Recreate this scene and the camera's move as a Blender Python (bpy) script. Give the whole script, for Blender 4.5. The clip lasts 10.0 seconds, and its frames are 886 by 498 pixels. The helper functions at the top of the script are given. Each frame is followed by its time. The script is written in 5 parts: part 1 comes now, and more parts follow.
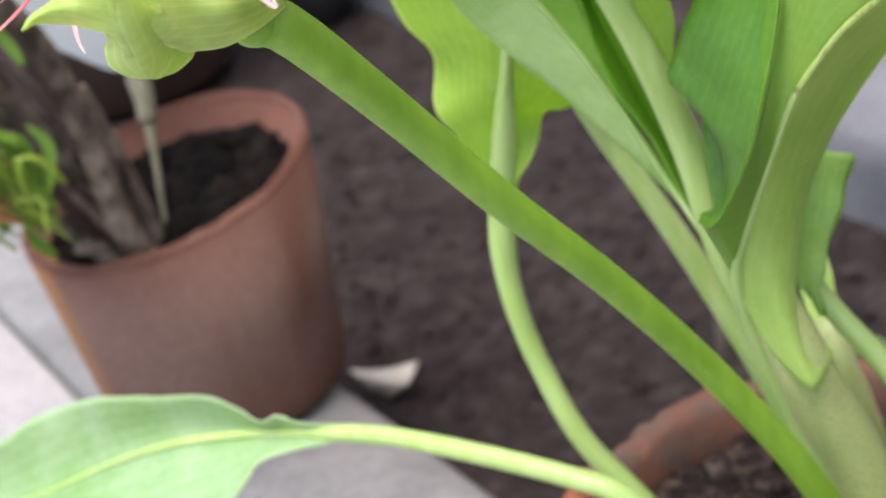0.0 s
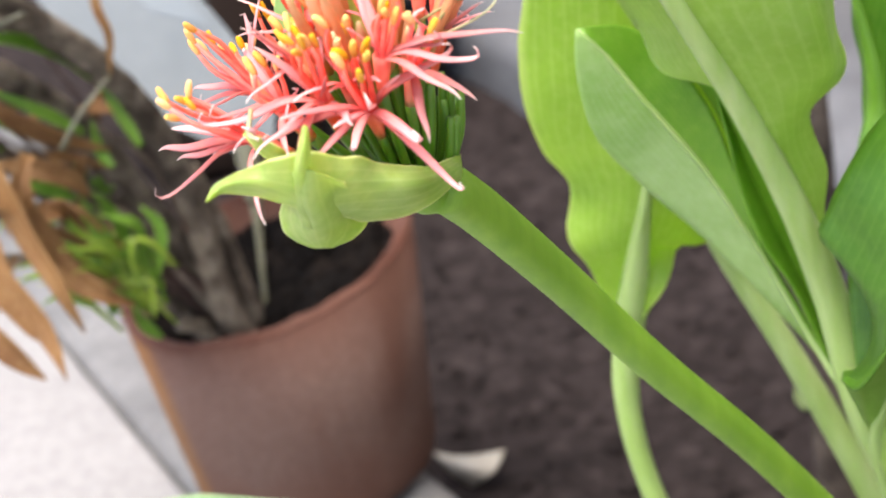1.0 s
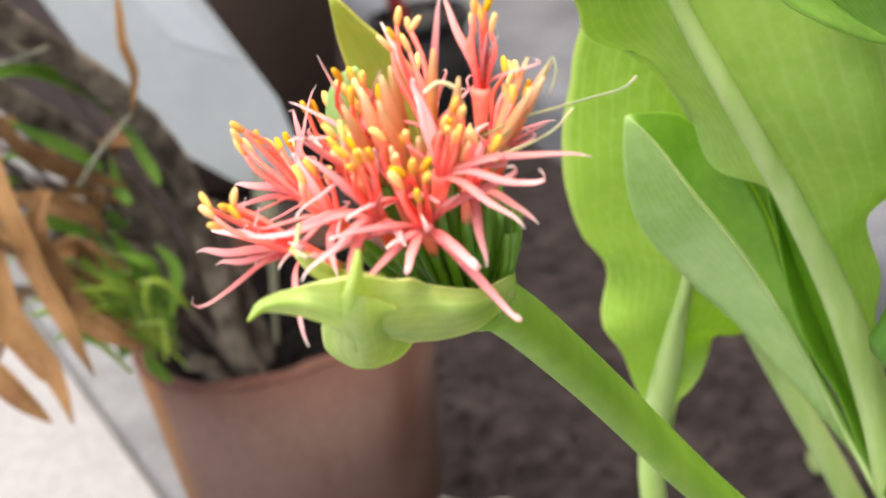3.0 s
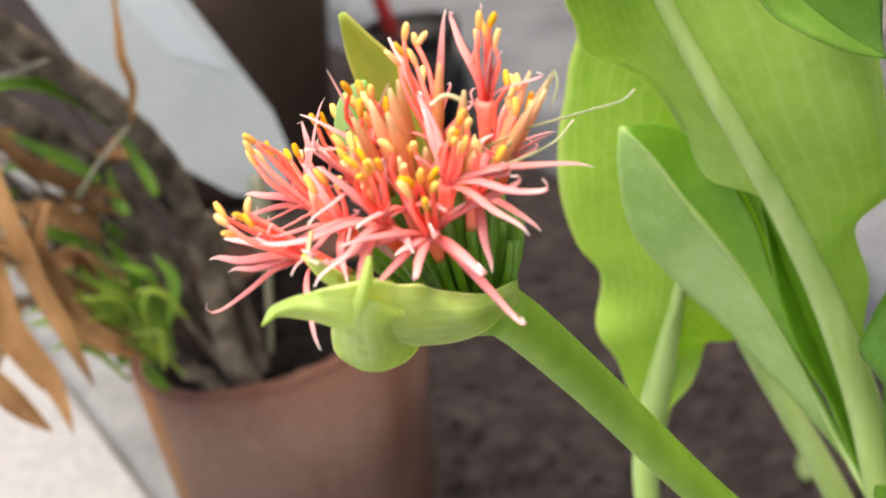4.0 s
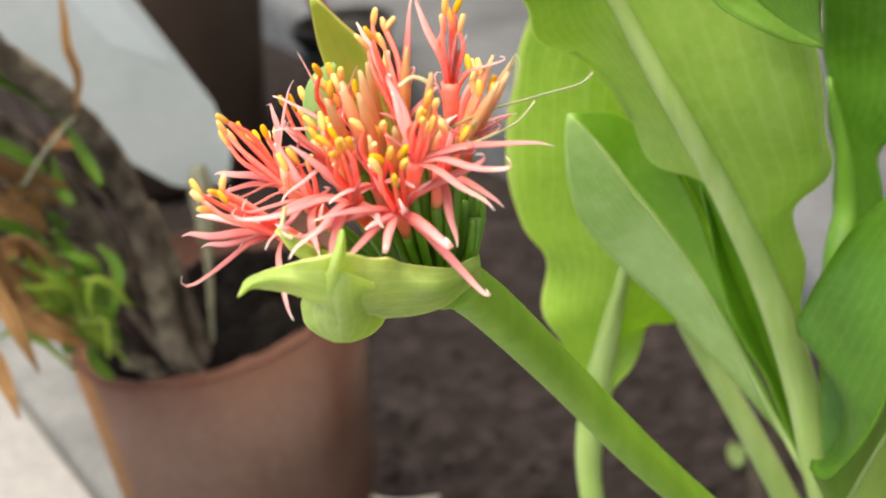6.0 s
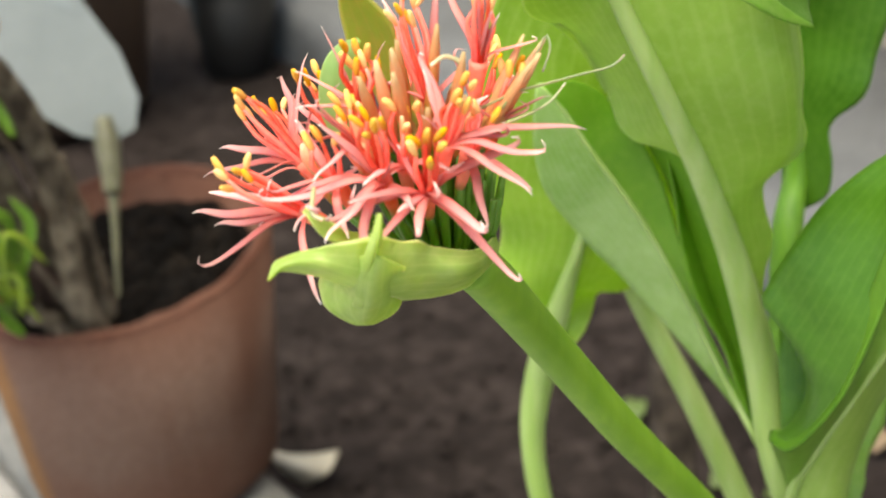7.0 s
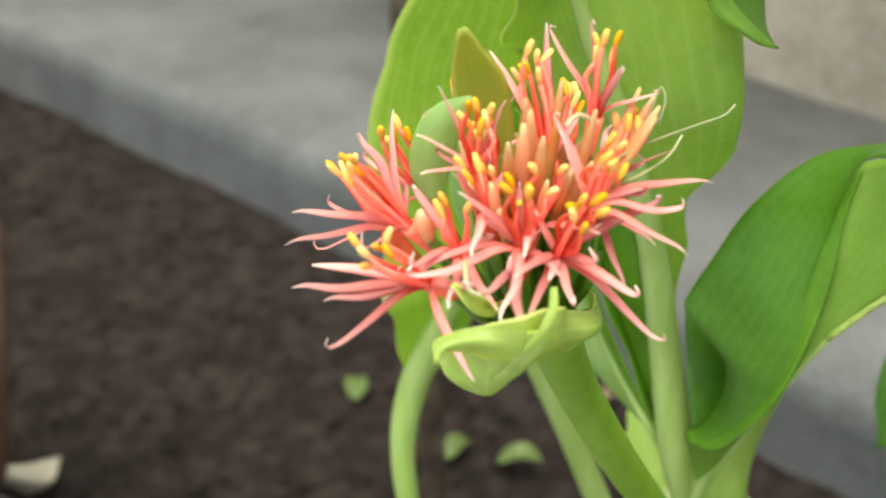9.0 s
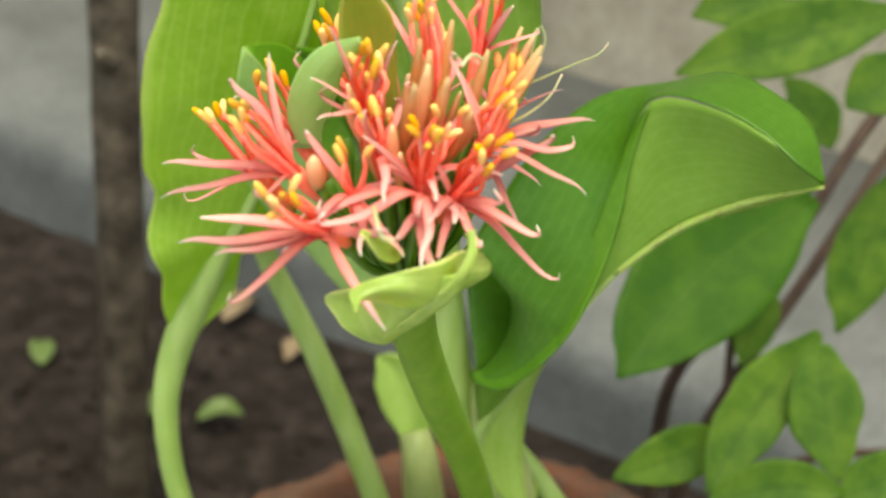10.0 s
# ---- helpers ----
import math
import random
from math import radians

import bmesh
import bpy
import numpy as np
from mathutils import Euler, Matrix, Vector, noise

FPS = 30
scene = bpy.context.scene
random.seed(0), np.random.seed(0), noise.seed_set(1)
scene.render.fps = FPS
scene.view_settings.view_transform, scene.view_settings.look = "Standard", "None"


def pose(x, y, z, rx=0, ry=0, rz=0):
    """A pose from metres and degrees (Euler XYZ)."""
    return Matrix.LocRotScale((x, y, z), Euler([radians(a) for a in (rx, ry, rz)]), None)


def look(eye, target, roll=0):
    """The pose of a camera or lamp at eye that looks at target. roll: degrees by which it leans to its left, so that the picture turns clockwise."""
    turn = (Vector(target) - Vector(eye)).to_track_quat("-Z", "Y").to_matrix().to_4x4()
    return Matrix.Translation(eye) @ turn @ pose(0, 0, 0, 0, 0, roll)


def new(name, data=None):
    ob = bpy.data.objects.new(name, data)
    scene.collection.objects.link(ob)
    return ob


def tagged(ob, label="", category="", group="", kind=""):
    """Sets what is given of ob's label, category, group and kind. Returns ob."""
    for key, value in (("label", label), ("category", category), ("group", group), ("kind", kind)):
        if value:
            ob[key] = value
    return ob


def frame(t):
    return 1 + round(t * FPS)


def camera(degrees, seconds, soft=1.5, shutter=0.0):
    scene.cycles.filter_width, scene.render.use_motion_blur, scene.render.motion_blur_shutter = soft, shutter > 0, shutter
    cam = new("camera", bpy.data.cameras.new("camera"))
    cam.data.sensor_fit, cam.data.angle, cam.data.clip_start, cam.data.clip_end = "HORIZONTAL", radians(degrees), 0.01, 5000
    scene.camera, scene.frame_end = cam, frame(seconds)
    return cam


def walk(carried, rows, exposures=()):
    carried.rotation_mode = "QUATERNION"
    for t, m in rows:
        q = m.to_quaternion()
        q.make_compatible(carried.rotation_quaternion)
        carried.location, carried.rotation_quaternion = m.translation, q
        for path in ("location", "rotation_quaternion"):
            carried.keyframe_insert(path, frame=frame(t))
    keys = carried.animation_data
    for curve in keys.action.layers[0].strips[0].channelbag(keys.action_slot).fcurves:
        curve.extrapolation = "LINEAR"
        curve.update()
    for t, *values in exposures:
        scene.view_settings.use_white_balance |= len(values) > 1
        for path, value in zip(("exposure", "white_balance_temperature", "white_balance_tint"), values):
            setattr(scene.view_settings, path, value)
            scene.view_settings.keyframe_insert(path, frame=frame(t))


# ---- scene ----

# ---------------------------------------------------------------- camera
def stand(x, y, z, yaw, pitch, roll):
    return pose(x, y, z, 90 + pitch, 0, yaw) @ pose(0, 0, 0, 0, 0, roll)


cam = camera(31.6, 10.0, soft=1.8)
cam.data.dof.use_dof = True
cam.data.dof.focus_distance = 0.415
cam.data.dof.aperture_fstop = 15
walk(cam, [
    (0.0, stand(0.0140, -0.4019, 0.7386, -4.57, -26.08, -14.21)),
    (0.5, stand(0.0077, -0.3880, 0.7534, -3.42, -24.95, -12.88)),
    (1.0, stand(-0.0019, -0.3786, 0.7679, -2.36, -23.65, -11.83)),
    (1.5, stand(-0.0045, -0.3709, 0.7803, -1.91, -22.73, -11.29)),
    (2.0, stand(-0.0062, -0.3586, 0.7849, -2.43, -22.42, -10.30)),
    (2.5, stand(-0.0053, -0.3513, 0.7882, -2.73, -22.25, -9.65)),
    (3.0, stand(-0.0074, -0.3487, 0.7838, -2.36, -23.08, -9.01)),
    (4.5, stand(-0.0130, -0.3711, 0.7902, -3.86, -22.67, -8.62)),
    (5.0, stand(-0.0077, -0.3794, 0.7850, -5.13, -22.94, -8.05)),
    (5.5, stand(-0.0145, -0.3807, 0.7867, -5.34, -22.60, -8.12)),
    (7.0, stand(-0.0591, -0.3597, 0.8007, -11.09, -25.78, -4.87)),
    (7.5, stand(-0.0928, -0.3564, 0.8024, -17.13, -26.49, -3.39)),
    (8.0, stand(-0.1102, -0.3560, 0.8088, -19.61, -26.99, -3.05)),
    (8.5, stand(-0.1269, -0.3283, 0.8184, -23.34, -26.79, -1.36)),
    (9.0, stand(-0.1660, -0.2924, 0.8219, -28.10, -28.18, -0.46)),
    (9.5, stand(-0.1812, -0.2677, 0.8107, -33.58, -29.34, 0.79)),
    (10.0, stand(-0.2109, -0.2533, 0.8150, -43.71, -29.45, 4.89)),
], exposures=[(0.0, 1.08, 6500, 14), (1.0, 1.14, 6700, 12), (3.0, 1.03, 7000, 11), (5.5, 0.88, 7500, 7), (7.0, 0.86, 7500, 1), (8.5, 0.84, 7500, -5), (9.5, 0.62, 7900, -5), (10.0, 0.60, 8100, -8)])

# ---------------------------------------------------------------- light: bright hazy daylight
SUN_EL, SUN_AZ = radians(70), radians(222)      # azimuth from +y towards +x
world = bpy.data.worlds.new("sky")
scene.world = world
world.use_nodes = True
wn = world.node_tree.nodes
sky = wn.new("ShaderNodeTexSky")
sky.sky_type = "NISHITA"
sky.sun_disc = False
sky.sun_elevation, sky.sun_rotation = SUN_EL, SUN_AZ
sky.dust_density = 3.0
world.node_tree.links.new(sky.outputs[0], wn["Background"].inputs[0])
wn["Background"].inputs[1].default_value = 0.16
sun = new("sun", bpy.data.lights.new("sun", "SUN"))
sun.data.energy, sun.data.angle, sun.data.color = 2.3, radians(40), (1.0, 0.95, 0.88)
sun_way = Vector((math.sin(SUN_AZ) * math.cos(SUN_EL), math.cos(SUN_AZ) * math.cos(SUN_EL), math.sin(SUN_EL)))
sun.matrix_world = look(sun_way * 10, (0, 0, 0))


# ---------------------------------------------------------------- materials
class Mat:
    """A small node material builder round one Principled shader."""

    def __init__(self, name, rough=0.6, spec=0.5):
        self.m = bpy.data.materials.new(name)
        self.m.use_nodes = True
        self.t = self.m.node_tree
        self.bsdf = self.t.nodes["Principled BSDF"]
        self.out = self.t.nodes["Material Output"]
        self.bsdf.inputs["Roughness"].default_value = rough
        self.bsdf.inputs["Specular IOR Level"].default_value = spec

    def node(self, kind, **values):
        n = self.t.nodes.new(kind)
        for key, value in values.items():
            n.inputs[key].default_value = value
        return n

    def link(self, a, b):
        self.t.links.new(a, b)

    def coords(self, which="Object"):
        return self.t.nodes.new("ShaderNodeTexCoord").outputs[which]

    def noise(self, scale, detail=4, rough=0.6, vector=None):
        n = self.node("ShaderNodeTexNoise", Scale=scale, Detail=detail, Roughness=rough)
        self.link(vector or self.coords(), n.inputs["Vector"])
        return n.outputs["Fac"]

    def ramp(self, fac, stops):
        n = self.t.nodes.new("ShaderNodeValToRGB")
        e = n.color_ramp.elements
        while len(e) < len(stops):
            e.new(0.5)
        for item, (at, col) in zip(e, stops):
            item.position, item.color = at, (*col, 1)
        self.link(fac, n.inputs[0])
        return n.outputs[0]

    def mix(self, fac, a, b, blend="MIX"):
        n = self.t.nodes.new("ShaderNodeMix")
        n.data_type, n.blend_type = "RGBA", blend
        for value, socket in ((fac, n.inputs[0]), (a, n.inputs[6]), (b, n.inputs[7])):
            if isinstance(value, (int, float)):
                socket.default_value = value
            elif isinstance(value, tuple):
                socket.default_value = (*value, 1)
            else:
                self.link(value, socket)
        return n.outputs[2]

    def colour(self, socket):
        if isinstance(socket, tuple):
            self.bsdf.inputs["Base Color"].default_value = (*socket, 1)
        else:
            self.link(socket, self.bsdf.inputs["Base Color"])
        self.col = socket
        return self

    def bump(self, height, strength=0.4, distance=0.002):
        n = self.node("ShaderNodeBump", Strength=strength, Distance=distance)
        self.link(height, n.inputs["Height"])
        self.link(n.outputs[0], self.bsdf.inputs["Normal"])
        return self

    def thin(self, share, tint):
        """Lets light through, as a thin leaf does."""
        tr = self.t.nodes.new("ShaderNodeBsdfTranslucent")
        self.link(self.mix(1.0, self.col, tint, "MULTIPLY"), tr.inputs[0])
        mx = self.t.nodes.new("ShaderNodeMixShader")
        mx.inputs[0].default_value = share
        self.link(self.bsdf.outputs[0], mx.inputs[1])
        self.link(tr.outputs[0], mx.inputs[2])
        self.link(mx.outputs[0], self.out.inputs[0])
        return self


def leaf_mat(name, dark, light, rib, share=0.45, veins=60.0, rough=0.38, tint=(1.6, 1.5, 0.7), margin=0.85, vein_strength=0.16):
    """Leaf with lengthwise veins; UV x runs across the blade, y along it."""
    k = Mat(name, rough, 0.5)
    uv = k.coords("UV")
    sep = k.t.nodes.new("ShaderNodeSeparateXYZ")
    k.link(uv, sep.inputs[0])
    wave = k.node("ShaderNodeMath")
    wave.operation = "SINE"
    mul = k.node("ShaderNodeMath")
    mul.operation = "MULTIPLY"
    wander = k.node("ShaderNodeMath")
    wander.operation = "MULTIPLY_ADD"
    k.link(k.noise(35, 2), wander.inputs[0])
    wander.inputs[1].default_value = 0.035
    k.link(sep.outputs[0], wander.inputs[2])
    k.link(wander.outputs[0], mul.inputs[0])
    mul.inputs[1].default_value = veins
    k.link(mul.outputs[0], wave.inputs[0])
    soft = k.noise(28, 3)
    fine = k.noise(260, 4)
    base = k.mix(k.ramp(k.mix(0.5, soft, k.noise(9, 2)), [(0.38, (0, 0, 0)), (0.62, (1, 1, 1))]), dark, light)
    base = k.mix(k.ramp(fine, [(0.45, (0, 0, 0)), (0.75, (0.25, 0.25, 0.25))]), base, rib)
    vein = k.ramp(wave.outputs[0], [(0.55, (0, 0, 0)), (1.0, (vein_strength,) * 3)])
    edge = k.t.nodes.new("ShaderNodeMath")
    edge.operation = "ABSOLUTE"
    shift = k.t.nodes.new("ShaderNodeMath")
    shift.operation = "SUBTRACT"
    k.link(sep.outputs[0], shift.inputs[0])
    shift.inputs[1].default_value = 0.5
    k.link(shift.outputs[0], edge.inputs[0])
    hem = k.ramp(edge.outputs[0], [(0.465, (0, 0, 0)), (0.5, (margin, margin, margin))])
    k.colour(k.mix(hem, k.mix(vein, base, rib), rib))
    k.bump(k.mix(0.9, wave.outputs[0], k.noise(45, 3)), 0.2, 0.0014)
    return k.thin(share, tint).m


def stem_mat(name, low, high, speck=None, rough=0.4):
    k = Mat(name, rough, 0.5)
    long = k.node("ShaderNodeMapping")
    long.inputs["Scale"].default_value = (160, 160, 9)
    k.link(k.coords(), long.inputs["Vector"])
    n = k.node("ShaderNodeTexNoise", Scale=1.0, Detail=4)
    k.link(long.outputs[0], n.inputs["Vector"])
    c = k.mix(k.ramp(n.outputs["Fac"], [(0.3, (0, 0, 0)), (0.7, (1, 1, 1))]), low, high)
    c = k.mix(k.noise(22, 2), c, tuple(0.8 * v for v in low))
    if speck:
        c = k.mix(k.ramp(k.noise(620, 3, 0.7), [(0.5, (0, 0, 0)), (0.68, (0.7, 0.7, 0.7))]), c, speck)
    k.colour(c)
    k.bump(n.outputs["Fac"], 0.15, 0.0004)
    k.bsdf.inputs["Subsurface Weight"].default_value = 0.15
    k.bsdf.inputs["Subsurface Radius"].default_value = (0.004, 0.006, 0.002)
    return k.m


def rough_mat(name, stops, scale, fine, bump, dist, rough=0.9, spec=0.3, grain=0.55):
    k = Mat(name, rough, spec)
    big, small = k.noise(scale, 5), k.noise(fine, 6, 0.7)
    c = k.ramp(big, stops)
    c = k.mix(k.ramp(small, [(0.3, (0, 0, 0)), (0.7, (grain, grain, grain))]), c, tuple(0.45 * v for v in stops[0][1]))
    k.colour(c)
    k.bump(small, bump, dist)
    return k.m


def along_mat(name, stops, rough=0.4, share=0.35, tint=(1.5, 0.9, 0.7)):
    """Colour runs along the piece (UV y), a little different from piece to piece."""
    k = Mat(name, rough, 0.4)
    sep = k.t.nodes.new("ShaderNodeSeparateXYZ")
    k.link(k.coords("UV"), sep.inputs[0])
    c = k.ramp(sep.outputs[1], stops)
    info = k.t.nodes.new("ShaderNodeObjectInfo")
    var = k.t.nodes.new("ShaderNodeHueSaturation")
    rng = k.node("ShaderNodeMapRange")
    k.link(info.outputs["Random"], rng.inputs[0])
    rng.inputs[3].default_value, rng.inputs[4].default_value = 0.75, 1.25
    k.link(rng.outputs[0], var.inputs["Value"])
    sat = k.node("ShaderNodeMapRange")
    k.link(info.outputs["Random"], sat.inputs[0])
    sat.inputs[3].default_value, sat.inputs[4].default_value = 1.1, 0.8
    k.link(sat.outputs[0], var.inputs["Saturation"])
    k.link(k.mix(k.ramp(k.noise(240, 3), [(0.4, (0, 0, 0)), (0.7, (0.5, 0.5, 0.5))]), c, k.mix(0.5, c, (0.95, 0.6, 0.4))), var.inputs["Color"])
    k.colour(var.outputs[0])
    return k.thin(share, tint).m if share else k.m


M_LEAF = leaf_mat("broad_leaf_green", (0.26, 0.43, 0.055), (0.38, 0.56, 0.115), (0.54, 0.67, 0.26), rough=0.33)
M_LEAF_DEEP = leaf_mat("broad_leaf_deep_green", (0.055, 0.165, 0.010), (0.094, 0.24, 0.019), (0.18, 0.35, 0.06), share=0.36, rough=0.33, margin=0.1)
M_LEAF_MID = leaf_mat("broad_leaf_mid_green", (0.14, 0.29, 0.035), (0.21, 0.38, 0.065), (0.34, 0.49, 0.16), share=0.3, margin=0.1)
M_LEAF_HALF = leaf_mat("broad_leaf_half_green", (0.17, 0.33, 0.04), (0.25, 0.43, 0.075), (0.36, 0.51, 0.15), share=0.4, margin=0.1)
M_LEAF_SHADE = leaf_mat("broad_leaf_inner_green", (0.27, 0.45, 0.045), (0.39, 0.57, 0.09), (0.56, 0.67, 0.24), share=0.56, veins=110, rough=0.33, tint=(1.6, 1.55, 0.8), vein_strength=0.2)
M_LEAF_TIP = leaf_mat("broad_leaf_tip_green", (0.13, 0.3, 0.025), (0.2, 0.39, 0.05), (0.36, 0.52, 0.15), veins=5, margin=0.5)
# the leaf's gloss is painted in as a paler, bluer green
M_LEAF_SHEEN = leaf_mat("broad_leaf_painted_sheen", (0.27, 0.46, 0.10), (0.44, 0.61, 0.27), (0.6, 0.72, 0.48), share=0.4, rough=0.26, margin=0.3)
# whitish mint tone paints the sky's reflection into the low leaf's colour
M_LEAF_SKY_SHEEN = leaf_mat("broad_leaf_sky_sheen", (0.19, 0.35, 0.11), (0.33, 0.48, 0.27), (0.5, 0.62, 0.4), share=0.25, rough=0.3, margin=0.3)
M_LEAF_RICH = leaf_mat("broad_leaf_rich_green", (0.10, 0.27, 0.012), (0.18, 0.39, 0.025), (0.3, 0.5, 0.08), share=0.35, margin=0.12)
# deep leaf green raised a little: light caught by the turned margin, painted in
M_LEAF_LIP = leaf_mat("broad_leaf_margin_lit", (0.07, 0.20, 0.011), (0.125, 0.29, 0.021), (0.22, 0.4, 0.06), share=0.3, margin=0.05)
M_HOOD = leaf_mat("hooded_bract_pale", (0.44, 0.63, 0.28), (0.56, 0.72, 0.38), (0.68, 0.8, 0.5), share=0.55, veins=20, vein_strength=0.05, tint=(1.15, 1.35, 0.8))
M_RIB_WORN = stem_mat("midrib_worn", (0.31, 0.45, 0.09), (0.42, 0.54, 0.19), speck=(0.2, 0.09, 0.045))
M_LEAF_PALE = leaf_mat("broad_leaf_underside", (0.27, 0.43, 0.07), (0.38, 0.54, 0.13), (0.5, 0.63, 0.24), share=0.25, margin=0.2)
M_BRACT = leaf_mat("bract_green", (0.3, 0.46, 0.085), (0.5, 0.64, 0.2), (0.76, 0.83, 0.45), share=0.46, veins=40, rough=0.28)
M_BRACT_YELLOW = leaf_mat("bract_yellow_green", (0.36, 0.5, 0.08), (0.52, 0.55, 0.12), (0.66, 0.52, 0.18), share=0.4, veins=30, margin=0.4, tint=(1.3, 1.35, 0.7))
M_PED = stem_mat("flower_stalk_green", (0.15, 0.31, 0.015), (0.25, 0.43, 0.035), rough=0.5)
M_PETIOLE = stem_mat("petiole_pale_green", (0.31, 0.465, 0.115), (0.47, 0.6, 0.25))
M_SHEATH = stem_mat("stem_base_speckled", (0.34, 0.43, 0.14), (0.46, 0.53, 0.22), speck=(0.22, 0.15, 0.08))
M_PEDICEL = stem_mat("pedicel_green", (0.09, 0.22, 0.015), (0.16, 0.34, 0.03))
M_TUBE = along_mat("floret_tube_red", [(0.0, (0.35, 0.3, 0.05)), (0.3, (0.85, 0.17, 0.07)), (1.0, (0.9, 0.15, 0.07))])
M_TEPAL = along_mat("tepal_salmon", [(0.0, (0.86, 0.13, 0.11)), (0.2, (0.9, 0.24, 0.22)), (0.6, (0.92, 0.41, 0.42)), (0.9, (0.95, 0.6, 0.6)), (0.99, (0.97, 0.92, 0.88))], share=0.48, tint=(1.04, 0.98, 1.0))
M_BUD = along_mat("bud_orange", [(0.0, (0.42, 0.42, 0.1)), (0.35, (0.85, 0.40, 0.15)), (0.75, (0.92, 0.46, 0.23)), (1.0, (0.86, 0.66, 0.36))], tint=(1.0, 1.0, 0.8))
M_FILAMENT = along_mat("filament_coral_red", [(0.0, (0.85, 0.09, 0.085)), (1.0, (0.92, 0.24, 0.15))])
M_ANTHER = along_mat("anther_yellow", [(0.0, (0.85, 0.35, 0.015)), (1.0, (0.93, 0.50, 0.04))], rough=0.85, share=0)
M_STYLE = along_mat("style_green", [(0.0, (0.42, 0.5, 0.2)), (0.9, (0.55, 0.68, 0.42)), (1.0, (0.8, 0.85, 0.7))])
M_DRY = leaf_mat("dry_leaf_brown", (0.17, 0.072, 0.02), (0.33, 0.175, 0.06), (0.44, 0.28, 0.12), share=0.2, veins=50, rough=0.7, tint=(1.2, 0.9, 0.5), margin=0.4)
def shrub_leaf_mat(name, dark, light, rib):
    """Oval leaf with a darker midrib, side veins and paler yellowish patches; UV x runs across, y along."""
    k = Mat(name, 0.6, 0.22)
    sep = k.t.nodes.new("ShaderNodeSeparateXYZ")
    k.link(k.coords("UV"), sep.inputs[0])

    def calc(kind, a, b):
        n = k.t.nodes.new("ShaderNodeMath")
        n.operation = kind
        for socket, v in zip(n.inputs, (a, b)):
            if isinstance(v, float):
                socket.default_value = v
            else:
                k.link(v, socket)
        return n.outputs[0]

    off = calc("ABSOLUTE", calc("SUBTRACT", sep.outputs[0], 0.5), 0.0)
    slant = calc("SUBTRACT", calc("MULTIPLY", sep.outputs[1], 62.0), calc("MULTIPLY", off, 55.0))
    side = calc("SINE", calc("ADD", slant, calc("MULTIPLY", k.noise(40, 2), 3.0)), 0.0)
    patches = k.ramp(k.noise(48, 4, 0.6), [(0.38, (0, 0, 0)), (0.64, (1, 1, 1))])
    c = k.mix(patches, dark, light)
    c = k.mix(k.ramp(side, [(0.8, (0, 0, 0)), (1.0, (0.22, 0.22, 0.22))]), c, rib)
    c = k.mix(k.ramp(off, [(0.0, (0.8, 0.8, 0.8)), (0.05, (0, 0, 0))]), c, rib)
    k.colour(c)
    k.bump(k.mix(0.5, side, k.noise(60, 3)), 0.12, 0.001)
    return k.thin(0.3, (1.5, 1.4, 0.6)).m


M_SHRUB_LEAF = shrub_leaf_mat("shrub_leaf_green", (0.045, 0.118, 0.010), (0.102, 0.192, 0.020), (0.03, 0.088, 0.009))
M_SHRUB_DEEP = shrub_leaf_mat("shrub_leaf_deep_green", (0.031, 0.10, 0.0065), (0.055, 0.14, 0.010), (0.05, 0.13, 0.014))
M_GRASS = leaf_mat("small_leaf_green", (0.075, 0.19, 0.012), (0.17, 0.33, 0.03), (0.28, 0.43, 0.09), share=0.4, veins=20)
M_GRASS_PALE = leaf_mat("small_leaf_yellow_green", (0.17, 0.29, 0.02), (0.33, 0.45, 0.05), (0.42, 0.5, 0.14), share=0.45, veins=20)
M_BARK = rough_mat("bark_grey_brown", [(0.36, (0.06, 0.045, 0.033)), (0.5, (0.16, 0.13, 0.097)), (0.64, (0.31, 0.26, 0.2))], 48, 260, 0.9, 0.002, grain=0.35)
M_TWIG = rough_mat("twig_dark_brown", [(0.3, (0.06, 0.035, 0.03)), (0.7, (0.11, 0.07, 0.055))], 60, 300, 0.5, 0.001, 0.7)
M_TRUNK = rough_mat("trunk_dark", [(0.36, (0.034, 0.026, 0.021)), (0.5, (0.085, 0.067, 0.054)), (0.64, (0.15, 0.122, 0.1))], 38, 200, 0.9, 0.002, 0.8, grain=0.4)
M_SOIL = rough_mat("bed_soil", [(0.32, (0.022, 0.0165, 0.0158)), (0.5, (0.038, 0.0297, 0.0288)), (0.68, (0.076, 0.06, 0.058))], 44, 230, 1.0, 0.005, 0.95, 0.12)
# near black: shade of the shrub over the far pot is in these colours
M_SOIL_POT = rough_mat("potting_soil_shade_dark", [(0.3, (0.003, 0.0022, 0.0018)), (0.5, (0.008, 0.006, 0.005)), (0.7, (0.03, 0.022, 0.017))], 34, 190, 1.0, 0.006, 0.95, 0.1)
M_SOIL_NEAR = rough_mat("moist_potting_soil", [(0.34, (0.010, 0.007, 0.006)), (0.5, (0.045, 0.03, 0.025)), (0.66, (0.2, 0.145, 0.12))], 85, 300, 1.0, 0.006, 0.95, 0.2)
M_CONCRETE = rough_mat("kerb_concrete", [(0.3, (0.105, 0.111, 0.122)), (0.52, (0.16, 0.168, 0.183)), (0.7, (0.2, 0.209, 0.226))], 8, 120, 0.4, 0.002, 0.85)
M_PAVING = rough_mat("white_paving", [(0.3, (0.36, 0.355, 0.355)), (0.7, (0.47, 0.465, 0.465))], 4, 90, 0.25, 0.001, 0.6)
